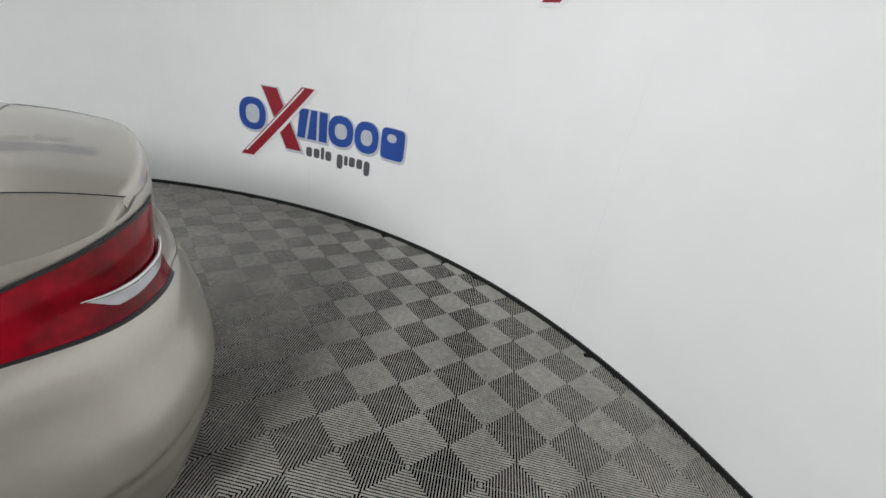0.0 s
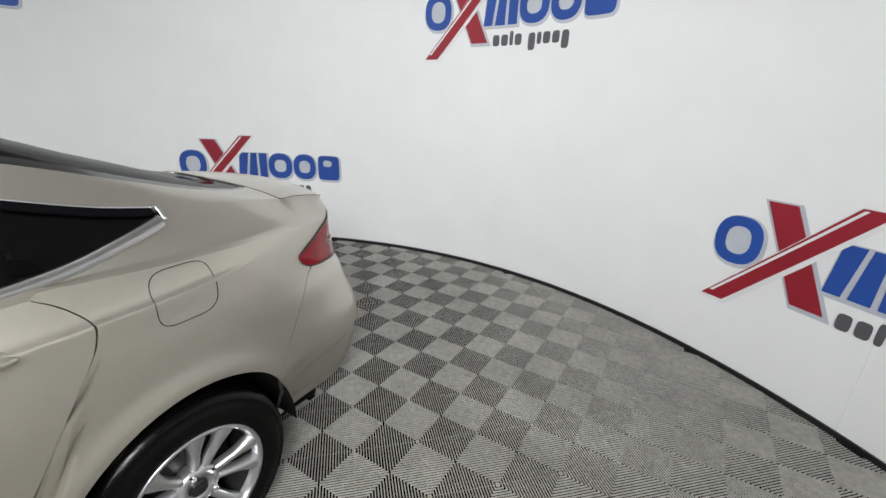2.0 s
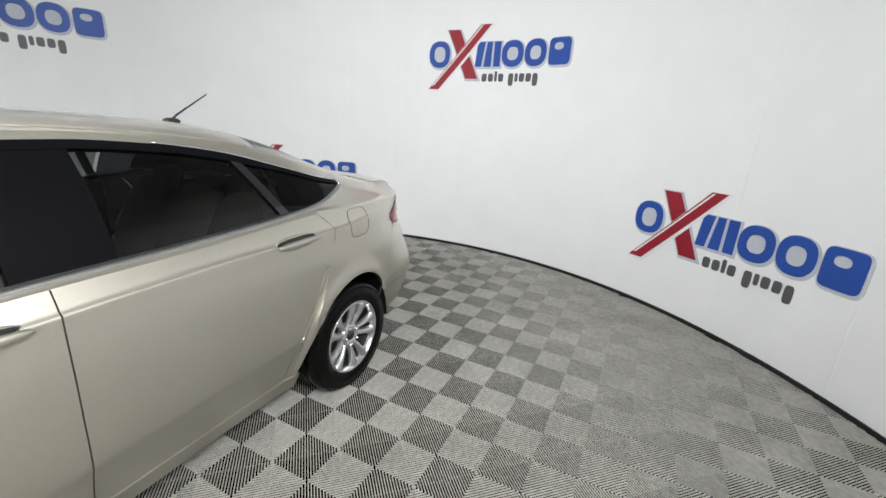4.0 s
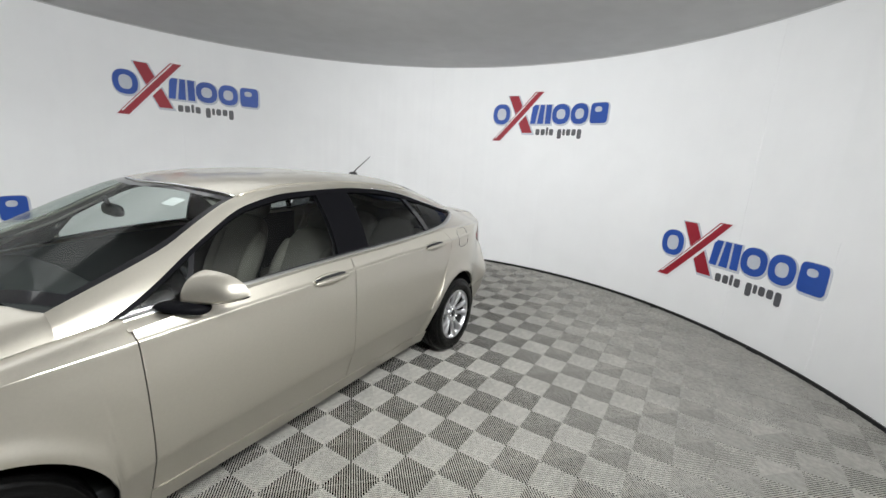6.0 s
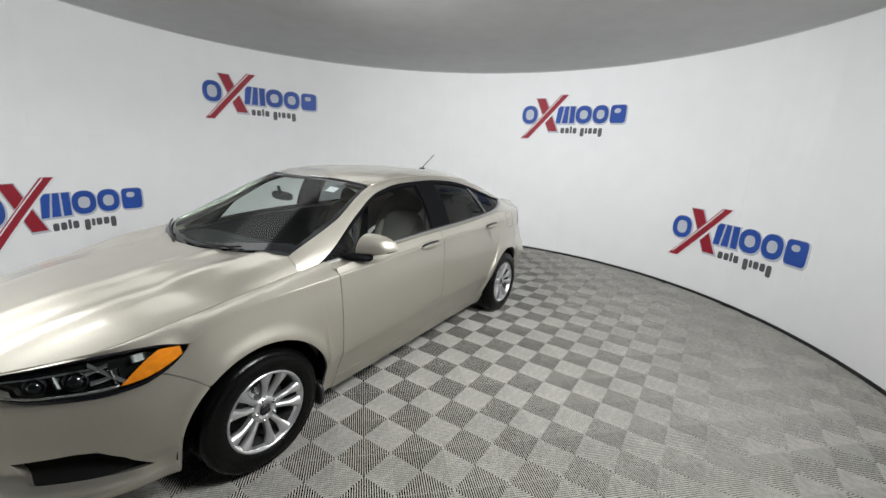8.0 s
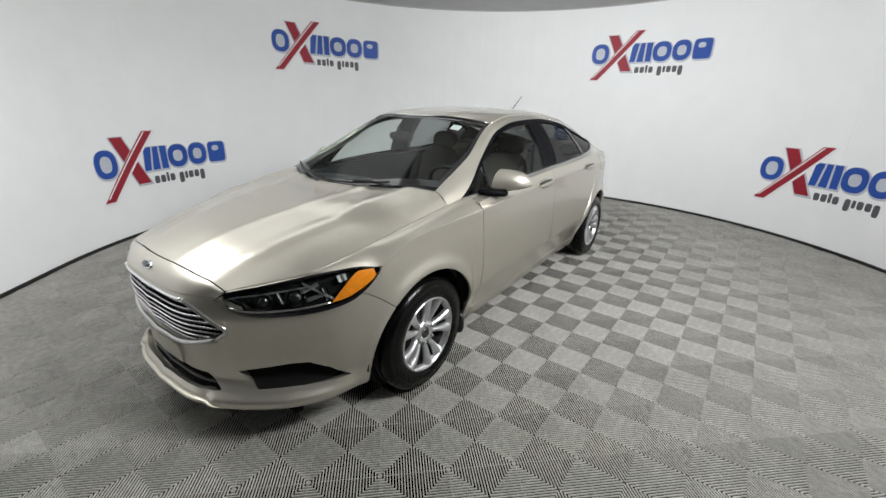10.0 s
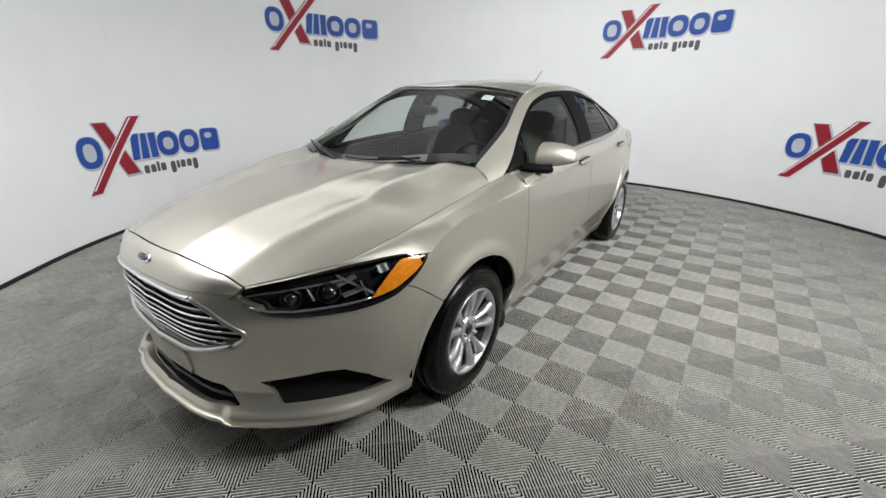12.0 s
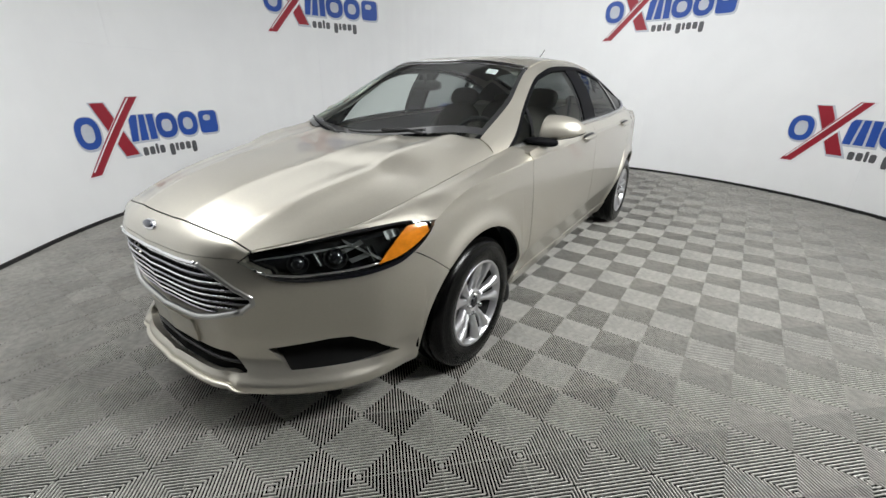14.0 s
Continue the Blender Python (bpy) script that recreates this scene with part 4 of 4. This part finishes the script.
part("screen_border", sheet(lambda u, v: screen_at(lerp(0.92, 1.0, u), 2 * v - 1), 3, 32, 0.0), GLOSS_BLACK, car, "black printed glass border")
part("screen_border", sheet(lambda u, v: screen_at(lerp(0.0, 0.05, u), 2 * v - 1), 2, 32, 0.0), GLOSS_BLACK, car, "black printed glass border")
for a, b in ((-1.0, -0.96), (0.96, 1.0)):
    part("screen_border", sheet(lambda u, v: screen_at(u, lerp(a, b, v)), 24, 2, 0.0), GLOSS_BLACK, car, "black printed glass border")
part("screen_top_strip", tube(bmesh.new(), [screen_at(-0.008, lerp(-0.99, 0.99, k / 30), 0.004) for k in range(31)], 0.005, 6), CHROME, car)


def cowl(u, v):
    q = 2 * v - 1
    q *= 0.72
    p = screen_at(lerp(0.98, 1.015, u), q, -0.006)
    return (p[0], p[1], p[2] - 0.012 - 0.035 * u)


part("cowl", sheet(cowl, 4, 32, 0.01), BLACK_M, car, "black plastic cowl")
for q0, q1 in ((-0.62, 0.05), (0.05, 0.76)):
    pts = [Vector(screen_at(lerp(0.985, 0.955, k / 20), lerp(q0, q1, k / 20), 0.012)) for k in range(21)]
    arm = part("wiper", tube(bmesh.new(), pts, 0.006, 6), BLACK_M, car, "black wiper")
    part("wiper_arm", tube(bmesh.new(), [pts[0] + Vector((0.025, 0, -0.014)), pts[4] + Vector((0.015, 0, 0.006)), pts[10] + Vector((0, 0, 0.012))], 0.008, 6), BLACK_M, arm)


# ---- door handles, mirrors, flap, mast ----
def blob(centre, half, power=2.0, nu=24, nv=14, taper=0.0, turn=None):
    """A rounded body, squarer for a higher power, narrowing along x by taper."""
    bm = bmesh.new()
    rows = []
    for i in range(nv + 1):
        ph = -math.pi / 2 + math.pi * i / nv
        row = []
        for k in range(nu):
            th = 2 * math.pi * k / nu
            f = lambda c: math.copysign(abs(c) ** (2 / power), c)
            p = Vector((half[0] * f(math.cos(ph)) * f(math.cos(th)), half[1] * f(math.cos(ph)) * f(math.sin(th)), half[2] * f(math.sin(ph))))
            p.y *= 1 - taper * p.x / half[0]
            p.z *= 1 - taper * p.x / half[0]
            row.append(bm.verts.new(p))
        rows.append(row)
    for i in range(nv):
        for k in range(nu):
            q = (rows[i][k], rows[i][(k + 1) % nu], rows[i + 1][(k + 1) % nu], rows[i + 1][k])
            bm.faces.new(q)
    bmesh.ops.remove_doubles(bm, verts=bm.verts, dist=1e-6)
    bmesh.ops.transform(bm, matrix=Matrix.Translation(centre) @ (turn or Matrix.Identity(4)), verts=bm.verts)
    return bm


for side in (1, -1):
    for hx, slope in ((0.035, -1.8), (-1.005, -1.2)):
        hz = char_z(hx) - 0.003
        y = flank(s_at(hx), hz)[1]
        h = part("door_handle", blob((hx, side * (y + 0.016), hz), (0.125, 0.016, 0.015), 2.6, turn=pose(0, 0, 0, 0, -slope, 0)), PAINT, car)
        # black lens-shaped body standing in for the shadow behind the handle
        part("handle_gap_shade", blob((hx + 0.01, side * (y + 0.004), hz + 0.014), (0.112, 0.009, 0.013), 2.2, turn=pose(0, 0, 0, 0, -slope, 0)), BLACK_M, h)
        part("handle_cup", blob((hx + 0.005, side * (y - 0.010), hz - 0.006), (0.125, 0.016, 0.040), 2.2, turn=pose(0, 0, 0, 0, -slope, 0)), PAINT, h)

    def shell(u, v, low=-0.75, high=1.45):
        """The mirror's cover: domed above, nearly flat below, drawn out to a point at its outer end; u runs outwards, v round the front."""
        a, b = lerp(0.004, 0.996, u), lerp(low, high, v)
        h = 0.113 * min(1.0, a / 0.12) ** 0.5 * (1 - 0.5 * a ** 2) * (1 - a ** 9) ** 0.5
        deep = 0.135 * min(1.0, a / 0.12) ** 0.5 * (1 - 0.35 * a) * (1 - a ** 9) ** 0.5
        foot = lerp(1.054, 1.082, a)
        z = foot + (h * math.sin(b) if b > 0 else 0.30 * h * math.sin(b))
        return (lerp(0.655, 0.590, a) + deep * max(0.0, math.cos(b)) ** 0.75, lerp(0.832, 1.052, a), z)

    mirror = part("door_mirror", sheet(shell, 30, 18, 0.012, side), PAINT, car, "body-coloured door mirror on black foot")
    part("mirror_case", sheet(lambda u, v: shell(u, v, -1.5, -0.75), 24, 6, 0.0, side), BLACK_M, mirror)
    part("mirror_glass", blob((0.640, side * 0.935, 1.108), (0.008, 0.088, 0.040), 2.6, turn=pose(0, 0, 0, 0, 0, 16 * side)), CHROME, mirror, "mirror glass")
    part("mirror_foot", blob((0.765, side * 0.865, 1.035), (0.10, 0.055, 0.024), 2.4, taper=0.25, turn=pose(0, 0, 0, 0, -6, -38 * side)), PILLAR_M, mirror)
# filler flap: only a rounded seam shows
flap = [(-1.49 + 0.088 * math.copysign(abs(math.cos(a)) ** 0.5, math.cos(a)) - 0.10 * (0.075 * math.sin(a)), 1.018 + 0.075 * math.copysign(abs(math.sin(a)) ** 0.55, math.sin(a)) ) for a in np.linspace(0, 2 * math.pi, 49)]
pts = [flank(s_at(x), z, 0.0008) for x, z in flap]
part("filler_flap", tube(bmesh.new(), pts, 0.0014, 6), BLACK_M, car, "seam of the filler flap")
mast = part("aerial_base", blob((-1.06, 0, mid_z(-1.06) + 0.012), (0.045, 0.022, 0.018), 2.2), BLACK_M, car, "black roof aerial")
part("aerial_mast", tube(bmesh.new(), [(-1.065, 0, mid_z(-1.06) + 0.02), (-1.09, 0, mid_z(-1.06) + 0.045), (-1.27, 0, 1.645)], [0.007, 0.005, 0.003], 8), BLACK_M, mast)
badge = part("nose_badge", blob((2.392, 0, 0.824), (0.010, 0.052, 0.022), 2.0, turn=pose(0, 0, 0, 0, -36, 0)), CHROME, car, "oval chrome nose badge")
part("badge_field", blob((2.397, 0, 0.828), (0.009, 0.041, 0.0145), 2.0, turn=pose(0, 0, 0, 0, -36, 0)), BADGE_M, badge)

# ---- underside, wheel housings, interior ----
bm = box(bmesh.new(), (-2.1, -0.66, 0.17), (2.12, 0.66, 0.25), 0.02)
# hidden cross panels, added to keep light from reaching under the car
for xa, xb in ((2.06, 2.10), (-2.14, -2.10)):
    box(bm, (xa, -0.60, 0.09), (xb, 0.60, 0.20), 0.008)
part("underbody", bm, HOUSING_M, car)
for ax in (1.435, -1.43):
    for side in (1, -1):
        def liner(u, v):
            a = math.pi * u
            return (ax + 0.405 * math.cos(a), side * lerp(0.50, 0.845, v), 0.30 + 0.43 * math.sin(a))
        part("wheel_housing", sheet(liner, 24, 3, 0.0), HOUSING_M, car)
        part("housing_back", sheet(lambda u, v: (ax + lerp(-0.41, 0.41, u), side * 0.52, lerp(0.2, 0.74, v)), 4, 3, 0.0), HOUSING_M, car)
    for side in (1, -1):
        x = ax - 0.375
        y = flank(s_at(x), 0.3)[1]
        part("splash_guard", blob((x - 0.005, side * (y - 0.06), 0.225), (0.018, 0.075, 0.075), 3.5), BLACK_M, car, "black rubber splash guard")
bm = box(bmesh.new(), (-1.25, -0.78, 0.30), (1.2, 0.78, 0.36), 0.01)
part("cabin_floor", bm, DASH_M, car)


def lining(u, v):
    q = 2 * v - 1
    p = house(lerp(-1.15, 0.44, u), 2 - abs(q) * 0.97, -0.03)
    return (p[0], math.copysign(p[1], q), p[2])


part("headlining", sheet(lining, 20, 20, 0.0), LINING_M, car)
both("door_card", lambda u, v: (lerp(-1.05, 1.0, u), 0.77, lerp(0.36, belt_z(lerp(-1.05, 1.0, u)) - 0.02, v)), 20, 6, DASH_M, flange=0.0)
both("pillar_trim", lambda u, v: house(lerp(0.42, 1.10, u), lerp(0.93, 1.05, v), -0.03), 12, 3, LINING_M, flange=0.0)
both("rear_pillar_trim", lambda u, v: house(lerp(-1.95, -1.2, u), lerp(0.3, 1.08, v), -0.035), 12, 6, LINING_M, flange=0.0)


def dash(u, v):
    y = lerp(-0.74, 0.74, v)
    x, z = [(1.16, 1.01), (1.03, 1.02), (0.86, 1.01), (0.78, 0.95), (0.76, 0.80), (0.80, 0.55)][min(5, int(u * 5 + 0.01))]
    hood = 0.035 * math.exp(-((y - 0.37) / 0.16) ** 2) if 0.3 < u < 0.7 else 0.0
    return (x - (0.10 * (y / 0.75) ** 2 if u < 0.3 else 0.0), y, z + hood - 0.03 * (y / 0.75) ** 4)


part("dashboard", sheet(dash, 5, 30, 0.0), DASH_M, car, "dark grey dashboard")
part("parcel_shelf", sheet(lambda u, v: (lerp(-1.95, -1.28, u), lerp(-0.6, 0.6, v), 1.09), 4, 4, 0.02), DASH_M, car)
bm = bmesh.new()
lathe(bm, [(0.185 + 0.016 * math.cos(a), 0.016 * math.sin(a)) for a in np.linspace(0, 2 * math.pi, 11)], 40)
turn = pose(0.53, 0.37, 0.955, 0, 0, -90) @ pose(0, 0, 0, -24, 0, 0)
bmesh.ops.transform(bm, matrix=turn, verts=bm.verts)
wheel_bm = part("steering_wheel", bm, DASH_M, car)
for a in (0, 180, 270):
    d = Vector((math.cos(math.radians(a)), 0, math.sin(math.radians(a))))
    part("spoke", tube(bmesh.new(), [turn @ (d * 0.04), turn @ (d * 0.18)], 0.018, 8), DASH_M, wheel_bm)
part("wheel_hub", blob(turn @ Vector((0, 0, 0)), (0.04, 0.075, 0.06), 2.5), DASH_M, wheel_bm)


def seat(x, y, wide, rest):
    root = part("front_seat", blob((x + 0.27, y, 0.56), (0.28, wide, 0.10), 3.5), SEAT_M, car, "grey beige cloth seat")
    lean = pose(0, 0, 0, 0, -25, 0)
    part("backrest", blob((x - 0.08, y, 0.86), (0.075, wide * 0.98, 0.33), 2.8, 28, 20, turn=lean), SEAT_M, root)
    for e in (-1, 1):
        part("bolster", blob((x - 0.035, y + e * wide * 0.82, 0.82), (0.075, 0.055, 0.27), 2.4, turn=lean), SEAT_M, root)
    if rest:
        part("headrest", blob((x - 0.255, y, 1.215), (0.055, 0.135, 0.085), 2.6, turn=lean), SEAT_M, root)
        for e in (-1, 1):
            part("headrest_post", tube(bmesh.new(), [(x - 0.20, y + e * 0.06, 1.09), (x - 0.24, y + e * 0.06, 1.19)], 0.006, 6), CHROME, root)


seat(-0.14, 0.37, 0.245, True)
seat(-0.14, -0.37, 0.245, True)
bench = part("rear_bench", blob((-0.74, 0, 0.56), (0.26, 0.66, 0.11), 4), SEAT_M, car, "grey beige cloth rear bench")
for y in (-0.40, 0.0, 0.40):
    part("bench_back", blob((-1.08, y, 0.88), (0.085, 0.21, 0.30), 3.0, turn=pose(0, 0, 0, 0, -24, 0)), SEAT_M, bench)
    part("headrest", blob((-1.24, y, 1.17), (0.05, 0.12, 0.06), 2.6, turn=pose(0, 0, 0, 0, -20, 0)), SEAT_M, bench)
part("inside_mirror", blob((0.66, 0, 1.315), (0.02, 0.115, 0.032), 3), BLACK_M, car)
part("mirror_stalk", tube(bmesh.new(), [(0.67, 0, 1.33), (0.69, 0, 1.385)], 0.012, 8), BLACK_M, car)
part("screen_sticker", sheet(lambda u, v: screen_at(lerp(0.12, 0.20, u), lerp(-0.76, -0.66, v), -0.008), 3, 3, 0.001), WHITE_INK, car, "white paper sticker")
part("seat_belt", tube(bmesh.new(), [(-0.22, 0.66, 1.25), (-0.2, 0.68, 0.9), (-0.15, 0.66, 0.55)], 0.012, 6), DASH_M, car)


# ---- wheels ----
def wheel_meshes():
    tyre = bmesh.new()
    lathe(tyre, [(0.213, -0.095), (0.222, -0.105), (0.25, -0.109), (0.285, -0.108), (0.310, -0.098), (0.326, -0.080), (0.333, -0.05), (0.333, -0.032), (0.327, -0.030), (0.327, -0.024), (0.333, -0.022), (0.333, 0.022), (0.327, 0.024), (0.327, 0.030),
                 (0.333, 0.032), (0.333, 0.05), (0.326, 0.080), (0.310, 0.098), (0.302, 0.101), (0.297, 0.099), (0.285, 0.108), (0.25, 0.109), (0.222, 0.105), (0.213, 0.095), (0.205, 0.05), (0.205, -0.05), (0.213, -0.095)], 72)
    rim = bmesh.new()
    lathe(rim, [(0.219, 0.094), (0.217, 0.102), (0.210, 0.104), (0.204, 0.100), (0.198, 0.082), (0.194, 0.070)], 72)
    barrel = lathe(bmesh.new(), [(0.196, 0.074), (0.186, 0.03), (0.190, -0.09)], 48)
    lathe(rim, [(0.0, 0.068), (0.030, 0.068), (0.034, 0.076), (0.064, 0.076), (0.073, 0.062), (0.075, 0.03)], 40)
    spoke = bmesh.new()
    rows = []
    for k in range(9):
        t = k / 8
        r, bend = lerp(0.056, 0.204, t), 0.003 * math.sin(math.pi * t)
        w = lerp(0.0135, 0.0150, ease(t * 2)) if t < 0.5 else lerp(0.0150, 0.030, ease(2 * t - 1))
        y = 0.066 + 0.022 * math.sin(math.pi * 0.5 * t) + 0.008 * t
        rows.append([spoke.verts.new((dx + bend, y + dy, r)) for dx, dy in ((-w, -0.03), (-w, -0.006), (-0.35 * w, 0.004), (0.35 * w, 0.004), (w, -0.006), (w, -0.03))])
    for a, b in zip(rows, rows[1:]):
        for i in range(5):
            spoke.faces.new((a[i], a[i + 1], b[i + 1], b[i]))
    cap = blob((0, 0.074, 0), (0.030, 0.011, 0.030), 2.4)
    nut = bmesh.new()
    lathe(nut, [(0.0, 0.094), (0.008, 0.093), (0.0112, 0.086), (0.0112, 0.06)], 6)
    disc_bm = lathe(bmesh.new(), [(0.0, 0.005), (0.07, 0.005), (0.072, -0.01), (0.155, -0.01), (0.155, -0.03)], 40)
    out = {}
    for name, bm, mat in (("wheel", tyre, RUBBER), ("rim", rim, ALLOY), ("rim_spoke", spoke, ALLOY), ("centre_cap", cap, GLOSS_BLACK), ("wheel_nut", nut, CHROME), ("brake_disc", disc_bm, DISC_M), ("rim_barrel", barrel, DISC_M)):
        me = bpy.data.meshes.new(name)
        bmesh.ops.recalc_face_normals(bm, faces=bm.faces)
        bm.to_mesh(me)
        bm.free()
        me.materials.append(mat)
        me.shade_smooth()
        out[name] = me
    return out


WHEEL = wheel_meshes()
for wx in (1.425, -1.425):
    for side in (1, -1):
        w = new("wheel", WHEEL["wheel"])
        w.parent = car
        w["label"] = "black tyre on a silver ten-spoke alloy rim"
        w.matrix_basis = pose(wx, side * 0.79, 0.333, 0, 0, 0 if side > 0 else 180)
        pieces = [("rim", 0, 0), ("centre_cap", 0, 0), ("brake_disc", 0, 0), ("rim_barrel", 0, 0)] + [("rim_spoke", 36 * k + (4 if k % 2 else -4), 0) for k in range(10)] + [("wheel_nut", 72 * k + 18, 0.054) for k in range(5)]
        for name, a, off in pieces:
            ob = new(name, WHEEL[name])
            ob.parent = w
            ob.matrix_basis = pose(0, 0, 0, 0, a, 0) @ pose(0, 0, off)


# ---- floor tiles ----
TILE, RIBS = 0.3048, 12
TURN_DEG = 134.31
OX, OY = 2.469, 0.675


def tile_faces():
    """Ribs of one tile, in local metres: right-angled ribs round each corner."""
    verts, faces = [], []
    half, pitch, w, drop, slope = TILE / 2, TILE / 2 / RIBS, TILE / 2 / RIBS * 0.17, 0.0060, 0.0002
    for sx in (1, -1):
        for sy in (1, -1):
            for k in range(RIBS):
                r = pitch * (k + 0.5)
                rows = []
                for d, z in ((-w - slope, -drop), (-w, 0.0), (w, 0.0), (w + slope, -drop)):
                    e = half - (r + d)
                    rows.append([(sx * e, sy * half, z), (sx * e, sy * e, z), (sx * half, sy * e, z)])
                for a, b in zip(rows, rows[1:]):
                    for j in (0, 1):
                        n = len(verts)
                        quad = [a[j], b[j], b[j + 1], a[j + 1]]
                        verts += quad if sx * sy > 0 else quad[::-1]
                        faces.append((n, n + 1, n + 2, n + 3))
    for x0, x1, y0, y1 in ((-half, half, half - 0.001, half), (-half, half, -half, -half + 0.001), (-half, -half + 0.001, -half, half), (half - 0.001, half, -half, half)):
        n = len(verts)
        verts += [(x0, y0, -0.003), (x1, y0, -0.003), (x1, y1, -0.003), (x0, y1, -0.003)]
        faces.append((n, n + 1, n + 2, n + 3))
    return verts, faces


def within(x, y, grow):
    """Whether a place lies in the room's plan, grown by that much."""
    if x > BACK + grow:
        return False
    if math.hypot(x - CX, y - CY) < RADIUS + grow:
        return True
    sides = 0
    for a, way in ((A1, -1), (A0, 1)):
        n = (math.cos(math.radians(a)), math.sin(math.radians(a)))
        if (x - CX) * n[0] + (y - CY) * n[1] < RADIUS + grow:
            sides += 1
    return sides == 2 and x > CX


tile_verts, tile_quads = tile_faces()
tile_mesh = bpy.data.meshes.new("floor_tile")
tile_mesh.from_pydata(tile_verts, [], tile_quads)
tile_mesh.materials.append(TILE_M)
spots = []
ca, sa = math.cos(math.radians(TURN_DEG)), math.sin(math.radians(TURN_DEG))
for i in range(-40, 41):
    for j in range(-40, 41):
        a, b = (i + 0.5) * TILE, (j + 0.5) * TILE
        x, y = OX + a * ca - b * sa, OY + a * sa + b * ca
        if within(x, y, 0.2):
            spots.append((x, y))
whole = [p for p in spots if within(*p, -0.22)]
spans = sorted(whole, key=lambda p: math.hypot(p[0] - 0.9, p[1] - 1.9))
for x, y in spans[:300]:
    ob = new("tile", tile_mesh)
    ob.matrix_world = pose(x, y, 0.0, 0, 0, TURN_DEG)
    ob.parent = floor
rest_v, rest_f = [], []
for x, y in [p for p in spots if p not in set(spans[:300])]:
    for q in tile_quads:
        quad = [(x + tile_verts[k][0] * ca - tile_verts[k][1] * sa, y + tile_verts[k][0] * sa + tile_verts[k][1] * ca, tile_verts[k][2]) for k in q]
        if all(within(p[0], p[1], 0.06) for p in quad):
            n = len(rest_v)
            rest_v += quad
            rest_f.append((n, n + 1, n + 2, n + 3))
rest_mesh = bpy.data.meshes.new("outer_tiles")
rest_mesh.from_pydata(rest_v, [], rest_f)
rest_mesh.materials.append(TILE_M)
rest = new("outer_tiles", rest_mesh)
rest.parent = floor
tagged(rest, kind="stuff")
